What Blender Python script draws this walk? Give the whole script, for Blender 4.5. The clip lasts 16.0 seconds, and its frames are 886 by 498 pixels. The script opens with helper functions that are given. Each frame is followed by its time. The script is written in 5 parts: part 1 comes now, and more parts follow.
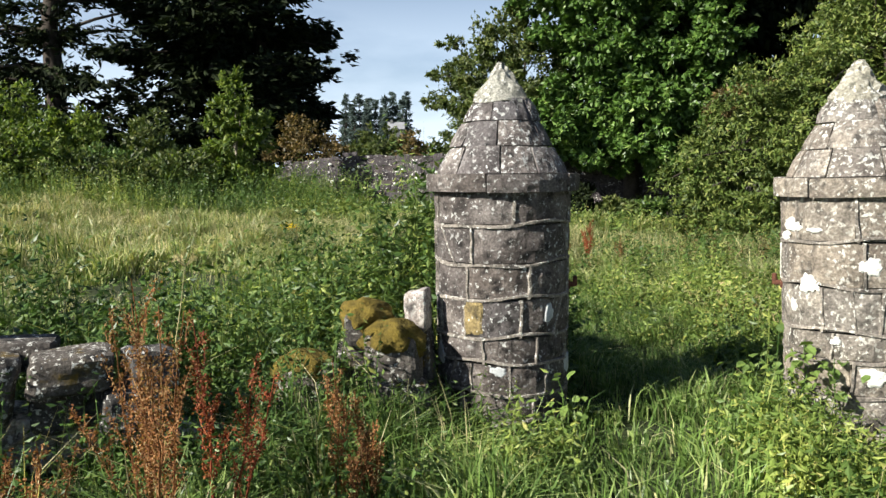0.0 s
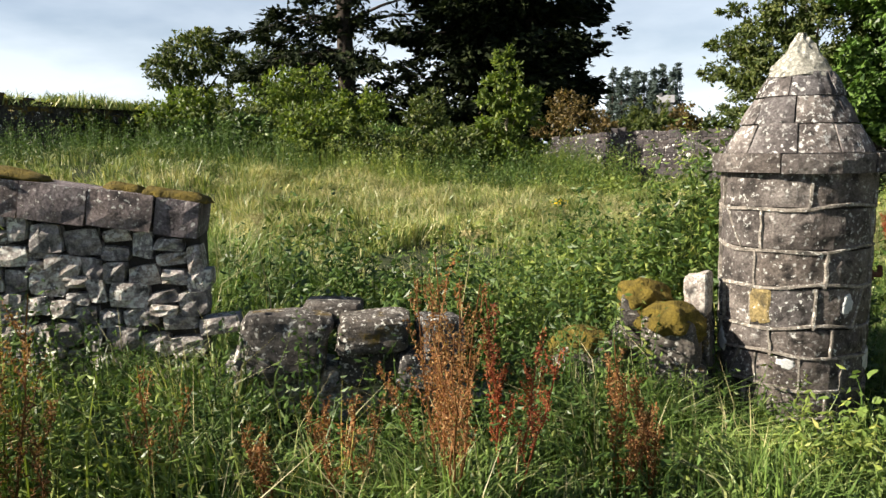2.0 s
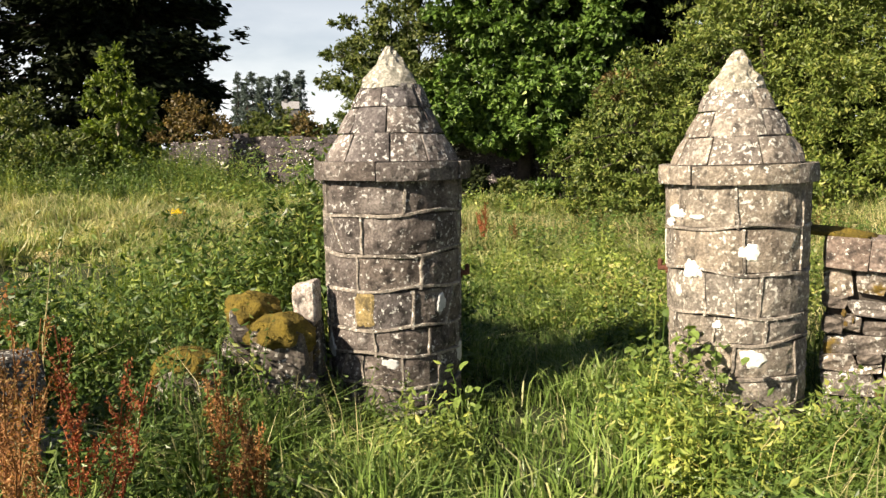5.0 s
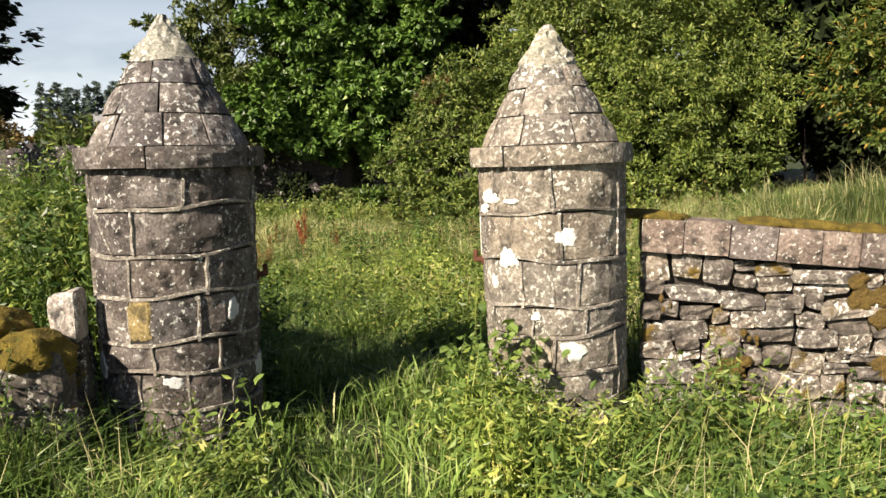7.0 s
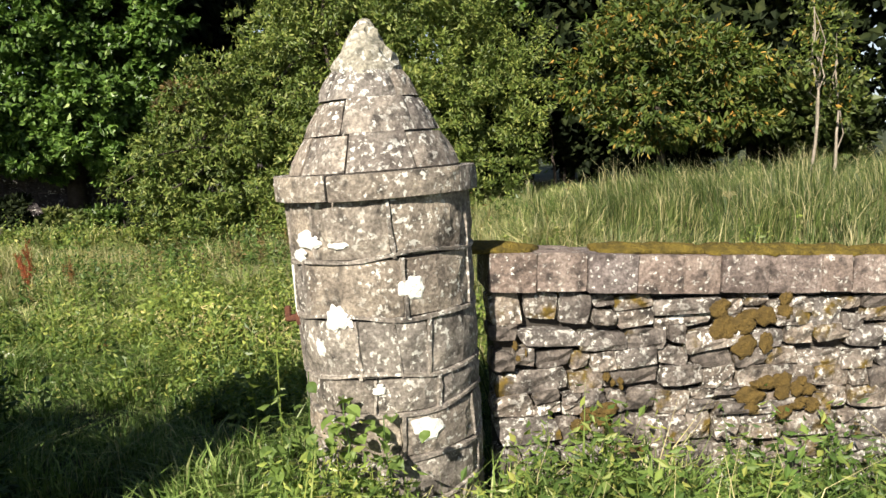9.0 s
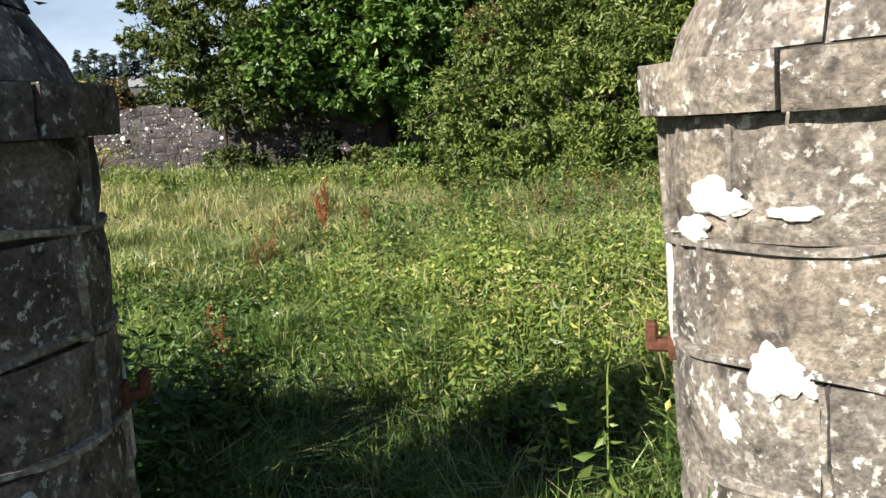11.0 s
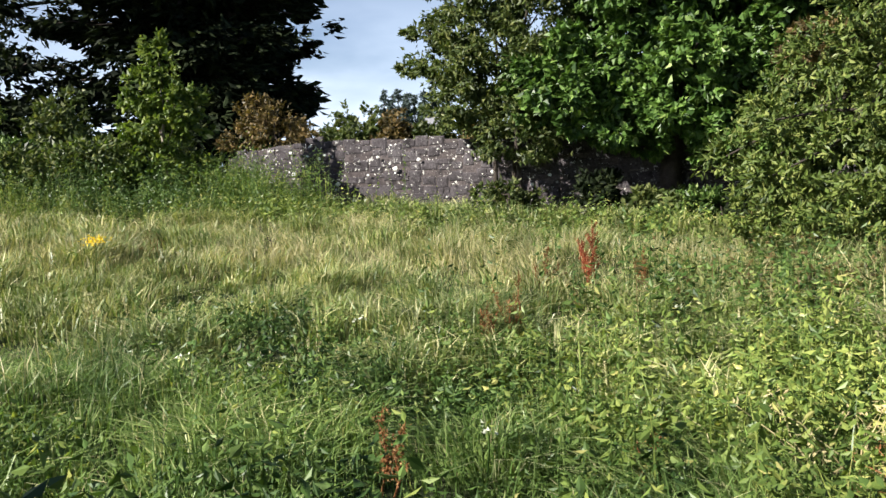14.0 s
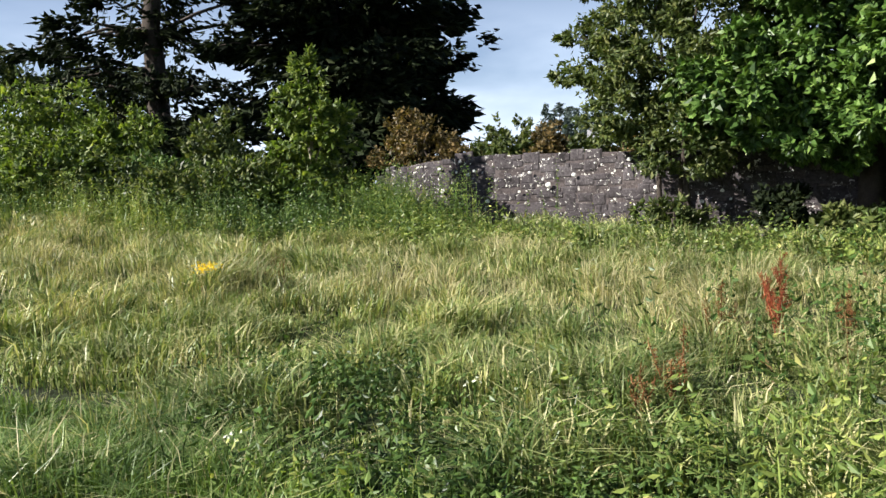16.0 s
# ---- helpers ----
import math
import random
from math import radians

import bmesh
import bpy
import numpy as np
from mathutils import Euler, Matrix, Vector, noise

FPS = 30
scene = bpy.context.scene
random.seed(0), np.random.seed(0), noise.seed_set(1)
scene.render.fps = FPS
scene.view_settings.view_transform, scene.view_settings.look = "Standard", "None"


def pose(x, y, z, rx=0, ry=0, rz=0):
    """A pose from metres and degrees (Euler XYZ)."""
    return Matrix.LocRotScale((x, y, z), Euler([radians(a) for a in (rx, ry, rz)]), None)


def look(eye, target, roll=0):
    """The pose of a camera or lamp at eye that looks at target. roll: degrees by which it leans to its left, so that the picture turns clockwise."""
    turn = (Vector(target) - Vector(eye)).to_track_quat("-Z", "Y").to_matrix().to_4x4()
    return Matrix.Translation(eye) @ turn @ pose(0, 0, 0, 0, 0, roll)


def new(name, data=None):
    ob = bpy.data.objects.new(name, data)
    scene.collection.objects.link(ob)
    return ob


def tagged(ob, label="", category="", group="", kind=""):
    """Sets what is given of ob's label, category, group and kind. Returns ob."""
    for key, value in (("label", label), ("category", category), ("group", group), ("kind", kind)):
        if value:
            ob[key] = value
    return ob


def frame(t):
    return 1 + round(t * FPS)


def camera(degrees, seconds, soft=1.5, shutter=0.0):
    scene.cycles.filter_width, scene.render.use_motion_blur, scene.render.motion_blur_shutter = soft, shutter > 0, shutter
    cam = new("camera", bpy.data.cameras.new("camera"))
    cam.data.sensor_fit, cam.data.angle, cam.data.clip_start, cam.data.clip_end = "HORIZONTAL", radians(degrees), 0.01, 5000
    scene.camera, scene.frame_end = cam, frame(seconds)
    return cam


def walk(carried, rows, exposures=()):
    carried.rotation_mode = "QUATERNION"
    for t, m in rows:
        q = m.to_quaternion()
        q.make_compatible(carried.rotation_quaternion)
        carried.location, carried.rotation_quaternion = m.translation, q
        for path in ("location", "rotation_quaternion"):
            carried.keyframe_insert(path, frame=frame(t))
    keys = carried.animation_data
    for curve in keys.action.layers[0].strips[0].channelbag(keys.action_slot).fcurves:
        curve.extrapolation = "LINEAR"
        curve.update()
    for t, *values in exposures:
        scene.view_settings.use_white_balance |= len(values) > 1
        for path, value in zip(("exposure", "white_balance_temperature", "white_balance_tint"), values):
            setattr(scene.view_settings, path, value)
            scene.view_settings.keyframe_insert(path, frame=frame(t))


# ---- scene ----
cam = camera(57.4, 16.0)
PATH = [
    (0, (-0.072, -4.752, 1.510), (-0.592, -2.830, 1.311), -0.7),
    (0.5, (-0.098, -4.767, 1.514), (-0.767, -2.894, 1.302), -0.5),
    (1, (-0.124, -4.778, 1.514), (-0.938, -2.966, 1.290), -0.4),
    (1.5, (-0.143, -4.800, 1.520), (-1.100, -3.060, 1.283), -0.6),
    (2, (-0.140, -4.855, 1.535), (-1.237, -3.202, 1.284), -0.8),
    (2.5, (-0.127, -4.992, 1.545), (-1.345, -3.424, 1.303), -1.5),
    (3, (-0.133, -5.041, 1.556), (-1.386, -3.497, 1.334), -2),
    (3.5, (-0.235, -4.833, 1.549), (-1.343, -3.183, 1.325), -1.4),
    (4, (-0.228, -4.745, 1.544), (-1.043, -2.934, 1.311), -1.1),
    (4.5, (-0.151, -4.688, 1.538), (-0.663, -2.771, 1.295), -0.8),
    (5, (-0.051, -4.637, 1.550), (-0.325, -2.671, 1.300), -0.7),
    (5.2, (-0.042, -4.629, 1.552), (-0.233, -2.654, 1.302), -0.5),
    (7.3, (0.084, -4.013, 1.383), (0.321, -2.039, 1.160), -2.4),
    (7.5, (0.033, -3.900, 1.384), (0.359, -1.940, 1.159), -3.2),
    (8, (-0.117, -3.671, 1.492), (0.519, -1.788, 1.269), -3.7),
    (8.2, (-0.130, -3.597, 1.507), (0.633, -1.763, 1.275), -3.4),
    (10.3, (0.042, -2.298, 1.473), (0.463, -0.366, 1.175), -2.7),
    (10.5, (0.034, -2.111, 1.457), (0.340, -0.163, 1.122), -3.2),
    (11, (0.091, -1.591, 1.375), (0.115, 0.380, 1.039), -3.8),
    (11.5, (0.108, -1.135, 1.356), (-0.036, 0.837, 1.052), -3.5),
    (12, (0.094, -0.741, 1.326), (-0.171, 1.224, 1.063), -3.2),
    (12.5, (0.101, -0.500, 1.303), (-0.279, 1.448, 1.058), -3.1),
    (13, (0.089, -0.243, 1.284), (-0.397, 1.683, 1.054), -3),
    (13.5, (0.024, 0.020, 1.262), (-0.539, 1.927, 1.047), -2.5),
    (14, (-0.051, 0.263, 1.255), (-0.686, 2.149, 1.051), -1.8),
    (14.5, (-0.102, 0.554, 1.246), (-0.822, 2.410, 1.058), -1.6),
    (15, (-0.154, 0.839, 1.250), (-0.956, 2.662, 1.074), -1.6),
    (15.5, (-0.235, 1.127, 1.264), (-1.113, 2.917, 1.098), -1.7),
    (16, (-0.304, 1.371, 1.283), (-1.300, 3.099, 1.128), -2.2),
]
walk(cam, [(t, look(eye, target, roll)) for t, eye, target, roll in PATH], exposures=[(0, 1.14, 6200, 8), (1.5, 1.27, 6600, 9.5), (3, 1.36, 7200, 12), (5, 1.33, 7600, 13), (8, 1.14, 6900, 11), (10.5, 1.17, 6400, 10), (12, 1.25, 6200, 12), (16, 1.29, 6150, 12)])

# ---- world and sun ----
SUN_AZ, SUN_EL = radians(224.5), radians(33)
world = bpy.data.worlds.new("sky")
scene.world = world
world.use_nodes = True
wn, wl = world.node_tree.nodes, world.node_tree.links
bg = wn["Background"]
sky = wn.new("ShaderNodeTexSky")
sky.sky_type, sky.sun_disc = "NISHITA", False
sky.sun_elevation, sky.sun_rotation = SUN_EL, SUN_AZ
sky.dust_density, sky.air_density = 0.8, 0.75
tco = wn.new("ShaderNodeTexCoord")
cmap = wn.new("ShaderNodeMapping")
cmap.inputs["Scale"].default_value = (1.6, 1.6, 5.0)
cnoise = wn.new("ShaderNodeTexNoise")
cnoise.inputs["Scale"].default_value = 2.2
cnoise.inputs["Detail"].default_value = 6
cramp = wn.new("ShaderNodeValToRGB")
cramp.color_ramp.elements[0].position, cramp.color_ramp.elements[1].position = 0.2, 0.55
sepz = wn.new("ShaderNodeSeparateXYZ")
hz = wn.new("ShaderNodeMapRange")
hz.inputs["From Min"].default_value, hz.inputs["From Max"].default_value = 0.27, 0.03
cmul = wn.new("ShaderNodeMath")
cmul.operation = "MULTIPLY"
cmix = wn.new("ShaderNodeMixRGB")
cmix.inputs["Color2"].default_value = (8.8, 9.9, 11.2, 1)
wl.new(tco.outputs["Generated"], cmap.inputs["Vector"])
wl.new(tco.outputs["Generated"], sepz.inputs["Vector"])
wl.new(sepz.outputs["Z"], hz.inputs["Value"])
wl.new(cmap.outputs["Vector"], cnoise.inputs["Vector"])
wl.new(cnoise.outputs["Fac"], cramp.inputs["Fac"])
wl.new(cramp.outputs["Color"], cmul.inputs[0])
wl.new(hz.outputs["Result"], cmul.inputs[1])
wl.new(cmul.outputs["Value"], cmix.inputs["Fac"])
wl.new(sky.outputs["Color"], cmix.inputs["Color1"])
wl.new(cmix.outputs["Color"], bg.inputs["Color"])
bg.inputs["Strength"].default_value = 0.05
sun = new("sun", bpy.data.lights.new("sun", "SUN"))
sun.data.energy, sun.data.angle, sun.data.color = 5.0, radians(0.5), (1.0, 0.93, 0.80)
sdir = Vector((math.sin(SUN_AZ) * math.cos(SUN_EL), math.cos(SUN_AZ) * math.cos(SUN_EL), math.sin(SUN_EL)))
sun.matrix_world = look(sdir * 30, (0, 0, 0))

# ---- materials ----


def base_mat(name, rough=0.9):
    m = bpy.data.materials.new(name)
    m.use_nodes = True
    n, l = m.node_tree.nodes, m.node_tree.links
    b = n["Principled BSDF"]
    b.inputs["Roughness"].default_value = rough
    b.inputs["Specular IOR Level"].default_value = 0.25
    return m, n, l, b


def noise_ramp(n, l, coord, scale, stops, detail=6, rough=0.6):
    t = n.new("ShaderNodeTexNoise")
    t.inputs["Scale"].default_value, t.inputs["Detail"].default_value = scale, detail
    t.inputs["Roughness"].default_value = rough
    l.new(coord, t.inputs["Vector"])
    r = n.new("ShaderNodeValToRGB")
    el = r.color_ramp.elements
    while len(el) < len(stops):
        el.new(0.5)
    for e, (p, c) in zip(el, stops):
        e.position, e.color = p, (*c, 1)
    l.new(t.outputs["Fac"], r.inputs["Fac"])
    return t, r


def mixc(n, l, fac, a, b, mode="MIX"):
    m = n.new("ShaderNodeMixRGB")
    m.blend_type = mode
    if isinstance(fac, float):
        m.inputs["Fac"].default_value = fac
    else:
        l.new(fac, m.inputs["Fac"])
    for s, i in ((a, "Color1"), (b, "Color2")):
        if isinstance(s, tuple):
            m.inputs[i].default_value = (*s, 1)
        else:
            l.new(s, m.inputs[i])
    return m.outputs["Color"]


W, K = (1, 1, 1), (0, 0, 0)


def stone_mat(name, dark, mid, light, lichen=0.5, moss=0.0, tint=0.35, lichen_col=(0.68, 0.67, 0.62), size=1.0):
    m, n, l, b = base_mat(name)
    co = n.new("ShaderNodeTexCoord").outputs["Object"]
    oi = n.new("ShaderNodeObjectInfo")
    off = n.new("ShaderNodeVectorMath")
    off.operation = "ADD"
    l.new(co, off.inputs[0])
    l.new(oi.outputs["Random"], off.inputs[1])
    sc = n.new("ShaderNodeVectorMath")
    sc.operation = "SCALE"
    sc.inputs["Scale"].default_value = size
    l.new(off.outputs["Vector"], sc.inputs[0])
    p = sc.outputs["Vector"]
    _, big = noise_ramp(n, l, p, 5, [(0.3, dark), (0.5, mid), (0.72, light)])
    _, fine = noise_ramp(n, l, p, 75, [(0.36, (0.42, 0.4, 0.39)), (0.64, (1.35, 1.32, 1.3))], 6)
    c = mixc(n, l, 0.75, big.outputs["Color"], fine.outputs["Color"], "MULTIPLY")
    # each stone its own shade
    vr = n.new("ShaderNodeValToRGB")
    vr.color_ramp.elements[0].color = (0.72, 0.74, 0.8, 1)
    vr.color_ramp.elements[1].color = (1.2, 1.1, 0.99, 1)
    l.new(oi.outputs["Random"], vr.inputs["Fac"])
    c = mixc(n, l, tint * 2, c, vr.outputs["Color"], "MULTIPLY")
    # dark crust
    _, crust = noise_ramp(n, l, p, 13, [(0.52, K), (0.68, W)])
    c = mixc(n, l, crust.outputs["Color"], c, tuple(0.38 * v for v in dark))
    # pale lichen flecks
    _, fl = noise_ramp(n, l, p, 40, [(0.64 - 0.12 * lichen, K), (0.68 - 0.12 * lichen, W)], 5, 0.62)
    _, fz = noise_ramp(n, l, p, 4.5, [(0.36, K), (0.56, W)], 5)
    f = mixc(n, l, 1.0, fl.outputs["Color"], fz.outputs["Color"], "MULTIPLY")
    c = mixc(n, l, f, c, lichen_col)
    if moss:
        _, ms = noise_ramp(n, l, p, 6, [(0.62 - 0.2 * moss, K), (0.70 - 0.2 * moss, W)], 6)
        _, mc = noise_ramp(n, l, p, 40, [(0.3, (0.055, 0.04, 0.009)), (0.7, (0.19, 0.125, 0.026))])
        c = mixc(n, l, ms.outputs["Color"], c, mc.outputs["Color"])
    l.new(c, b.inputs["Base Color"])
    t, _ = noise_ramp(n, l, p, 22, [(0, K), (1, W)], 8, 0.7)
    bump = n.new("ShaderNodeBump")
    bump.inputs["Strength"].default_value, bump.inputs["Distance"].default_value = 0.9, 0.022
    l.new(t.outputs["Fac"], bump.inputs["Height"])
    l.new(bump.outputs["Normal"], b.inputs["Normal"])
    return m


def plain_mat(name, a, c, scale=12, rough=0.9, bump_d=0.01, metal=0.0):
    m, n, l, b = base_mat(name, rough)
    b.inputs["Metallic"].default_value = metal
    co = n.new("ShaderNodeTexCoord").outputs["Object"]
    _, r1 = noise_ramp(n, l, co, scale, [(0.3, a), (0.7, c)], 8, 0.65)
    _, r2 = noise_ramp(n, l, co, scale * 7, [(0.3, (0.6, 0.6, 0.6)), (0.7, (1.25, 1.25, 1.25))], 3)
    l.new(mixc(n, l, 0.6, r1.outputs["Color"], r2.outputs["Color"], "MULTIPLY"), b.inputs["Base Color"])
    t, _ = noise_ramp(n, l, co, scale * 4, [(0, K), (1, W)], 6)
    bump = n.new("ShaderNodeBump")
    bump.inputs["Strength"].default_value, bump.inputs["Distance"].default_value = 0.8, bump_d
    l.new(t.outputs["Fac"], bump.inputs["Height"])
    l.new(bump.outputs["Normal"], b.inputs["Normal"])
    return m


def leaf_mat(name, stops, trans=0.35, rough=0.5, patch=0.35, spec=0.3):
    """Leaves and blades: shade by piece, patches by place, light passing through."""
    m, n, l, b = base_mat(name, rough)
    b.inputs["Specular IOR Level"].default_value = spec
    g = n.new("ShaderNodeNewGeometry")
    r = n.new("ShaderNodeValToRGB")
    el = r.color_ramp.elements
    while len(el) < len(stops):
        el.new(0.5)
    for e, (p, c) in zip(el, stops):
        e.position, e.color = p, (*c, 1)
    l.new(g.outputs["Random Per Island"], r.inputs["Fac"])
    _, pr = noise_ramp(n, l, g.outputs["Position"], patch, [(0.3, (0.7, 0.72, 0.7)), (0.7, (1.3, 1.22, 1.1))], 4)
    c = mixc(n, l, 0.8, r.outputs["Color"], pr.outputs["Color"], "MULTIPLY")
    # lush and pale tufts; the dark patches also paint in shaded hollows
    _, ps = noise_ramp(n, l, g.outputs["Position"], 2.6, [(0.36, (0.5, 0.58, 0.5)), (0.62, (1.45, 1.4, 1.28))], 3)
    c = mixc(n, l, 0.75, c, ps.outputs["Color"], "MULTIPLY")
    l.new(c, b.inputs["Base Color"])
    tr = n.new("ShaderNodeBsdfTranslucent")
    l.new(mixc(n, l, 1.0, c, (1.5, 1.6, 0.7), "MULTIPLY"), tr.inputs["Color"])
    mx = n.new("ShaderNodeMixShader")
    mx.inputs["Fac"].default_value = trans
    l.new(b.outputs["BSDF"], mx.inputs[1])
    l.new(tr.outputs["BSDF"], mx.inputs[2])
    l.new(mx.outputs["Shader"], n["Material Output"].inputs["Surface"])
    return m


M_PIL_L = stone_mat("weathered_grey_sandstone", (0.05, 0.044, 0.042), (0.122, 0.109, 0.104), (0.225, 0.208, 0.2), 0.46, lichen_col=(0.5, 0.5, 0.48))
M_PIL_R = stone_mat("weathered_buff_sandstone", (0.15, 0.132, 0.115), (0.265, 0.24, 0.205), (0.42, 0.375, 0.305), 0.6, lichen_col=(0.6, 0.585, 0.53))
M_COPE = stone_mat("coping_stone", (0.1, 0.085, 0.09), (0.2, 0.173, 0.18), (0.31, 0.278, 0.285), 0.4)
M_COPE_R = stone_mat("pink_coping_stone", (0.12, 0.098, 0.09), (0.22, 0.183, 0.168), (0.33, 0.285, 0.26), 0.45)
M_RUB = stone_mat("rubble_stone", (0.16, 0.148, 0.145), (0.36, 0.335, 0.325), (0.56, 0.53, 0.51), 1.1)
M_RUB_R = stone_mat("mossy_rubble_stone", (0.09, 0.078, 0.07), (0.2, 0.178, 0.158), (0.34, 0.31, 0.275), 0.8, 0.26)
M_BLOCK = stone_mat("fallen_block_stone", (0.05, 0.046, 0.043), (0.105, 0.098, 0.092), (0.19, 0.18, 0.165), 0.6, 0.12)
M_FARW = stone_mat("far_wall_stone", (0.05, 0.043, 0.045), (0.08, 0.07, 0.072), (0.12, 0.108, 0.11), 0.3, size=0.35)
M_OLDW = stone_mat("old_dark_wall_stone", (0.03, 0.028, 0.026), (0.06, 0.055, 0.05), (0.1, 0.095, 0.085), 0.1, 0.3, size=0.35)
M_CORE = plain_mat("wall_core_earth", (0.03, 0.026, 0.022), (0.08, 0.07, 0.06), 9)
M_MORTAR = stone_mat("ribbon_pointing_mortar", (0.15, 0.138, 0.125), (0.26, 0.243, 0.22), (0.37, 0.348, 0.312), 0.5)
M_LICHEN = plain_mat("white_lichen", (0.55, 0.55, 0.5), (0.85, 0.85, 0.8), 30)
M_LICHEN_Y = stone_mat("ochre_lichen", (0.2, 0.16, 0.09), (0.33, 0.255, 0.115), (0.46, 0.36, 0.15), 0.2)
M_LICHEN_G = plain_mat("grey_lichen", (0.4, 0.41, 0.42), (0.62, 0.63, 0.63), 30)
M_MOSS = plain_mat("ochre_moss", (0.045, 0.036, 0.008), (0.2, 0.145, 0.026), 16, 0.95, 0.03)
M_MOSS_B = plain_mat("brown_moss", (0.05, 0.034, 0.012), (0.16, 0.105, 0.03), 22, 0.95, 0.02)
M_RUST = plain_mat("rusty_iron", (0.05, 0.02, 0.014), (0.15, 0.06, 0.035), 40, 0.8, 0.004)
M_BARK = plain_mat("dark_bark", (0.025, 0.02, 0.016), (0.075, 0.06, 0.05), 6)
M_BARK_P = plain_mat("pale_bark", (0.16, 0.13, 0.1), (0.36, 0.32, 0.26), 8)
# set very dark so the hollows between tufts read as shaded
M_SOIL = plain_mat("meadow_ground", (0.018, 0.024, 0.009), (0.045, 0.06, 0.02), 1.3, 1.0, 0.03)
M_GRASS = leaf_mat("lush_grass", [(0, (0.055, 0.1, 0.026)), (0.5, (0.122, 0.198, 0.054)), (0.88, (0.225, 0.295, 0.108)), (1, (0.46, 0.43, 0.28))], 0.2, 0.4)
M_GRASSY = leaf_mat("field_grass", [(0, (0.07, 0.12, 0.034)), (0.5, (0.185, 0.238, 0.083)), (0.82, (0.325, 0.34, 0.165)), (1, (0.5, 0.47, 0.3))], 0.2, 0.4)
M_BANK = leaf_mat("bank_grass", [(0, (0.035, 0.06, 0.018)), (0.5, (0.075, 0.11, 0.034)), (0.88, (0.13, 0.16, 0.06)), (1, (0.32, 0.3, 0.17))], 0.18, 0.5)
M_DRY = leaf_mat("seeding_dry_grass", [(0, (0.2, 0.2, 0.1)), (0.5, (0.36, 0.33, 0.2)), (1, (0.52, 0.47, 0.32))], 0.25)
M_NETTLE = leaf_mat("nettle_leaf", [(0, (0.03, 0.06, 0.016)), (0.6, (0.065, 0.12, 0.03)), (1, (0.14, 0.2, 0.06))], 0.16, 0.42)
M_WEED = leaf_mat("pale_weed_leaf", [(0, (0.06, 0.105, 0.028)), (0.5, (0.145, 0.205, 0.05)), (0.92, (0.25, 0.295, 0.085)), (1, (0.4, 0.37, 0.15))], 0.22, 0.42)
M_BRAMBLE = leaf_mat("broad_leaf", [(0, (0.06, 0.11, 0.03)), (0.7, (0.14, 0.21, 0.06)), (1, (0.27, 0.29, 0.09))])
M_DOCK = leaf_mat("rust_dock_seed", [(0, (0.1, 0.042, 0.02)), (0.6, (0.23, 0.105, 0.045)), (1, (0.38, 0.25, 0.13))], 0.25, 0.8)
M_DOCK_RED = leaf_mat("red_dock_seed", [(0, (0.16, 0.03, 0.018)), (0.6, (0.29, 0.075, 0.04)), (1, (0.4, 0.19, 0.09))], 0.25, 0.8)
M_STRAW = leaf_mat("straw_stalk", [(0, (0.3, 0.24, 0.12)), (1, (0.52, 0.46, 0.28))], 0.15, 0.7)
M_SYC = leaf_mat("sycamore_leaf", [(0, (0.03, 0.065, 0.014)), (0.55, (0.065, 0.125, 0.026)), (0.9, (0.11, 0.19, 0.045)), (1, (0.19, 0.26, 0.085))], 0.16, 0.42)
M_WILLOW = leaf_mat("willow_leaf", [(0, (0.05, 0.08, 0.018)), (0.6, (0.105, 0.15, 0.034)), (1, (0.21, 0.235, 0.075))], 0.18)
# near-black: fir needles, and shade coloured into undergrowth and woodland leaves
M_DARKL = leaf_mat("dark_fir_and_shade_leaf", [(0, (0.006, 0.01, 0.005)), (0.7, (0.014, 0.022, 0.009)), (1, (0.035, 0.045, 0.018))], 0.06, 0.7, spec=0.1)
M_SCRUB = leaf_mat("hawthorn_leaf", [(0, (0.03, 0.048, 0.014)), (0.6, (0.07, 0.098, 0.028)), (1, (0.15, 0.165, 0.065))], 0.25)
M_BRIGHT = leaf_mat("young_bright_leaf", [(0, (0.05, 0.085, 0.016)), (0.6, (0.105, 0.155, 0.03)), (1, (0.2, 0.24, 0.06))], 0.3)
M_REDL = leaf_mat("russet_leaf", [(0, (0.05, 0.045, 0.02)), (0.6, (0.12, 0.085, 0.035)), (1, (0.21, 0.15, 0.07))], 0.25)
M_ROWAN = leaf_mat("rowan_leaf", [(0, (0.035, 0.065, 0.012)), (0.75, (0.085, 0.115, 0.028)), (0.92, (0.17, 0.16, 0.04)), (1, (0.36, 0.2, 0.045))], 0.2)
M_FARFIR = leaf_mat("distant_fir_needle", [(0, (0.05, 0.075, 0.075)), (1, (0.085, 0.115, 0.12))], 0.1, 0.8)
M_YELLOW = leaf_mat("yellow_petal", [(0, (0.6, 0.42, 0.02)), (1, (0.8, 0.62, 0.05))], 0.3)
M_WHITE = leaf_mat("white_petal", [(0, (0.6, 0.62, 0.55)), (1, (0.8, 0.82, 0.75))], 0.3)
M_HOUSE = plain_mat("grey_render", (0.1, 0.1, 0.1), (0.16, 0.16, 0.16), 2)
M_SLATE = plain_mat("slate_roof", (0.2, 0.2, 0.21), (0.3, 0.3, 0.32), 3)

# ---- building helpers ----


def link_mesh(name, me, mat, parent=None, label=""):
    ob = new(name, me)
    if mat and not me.materials:
        me.materials.append(mat)
    if parent is not None:
        ob.parent = parent
    if label:
        tagged(ob, label=label)
    return ob


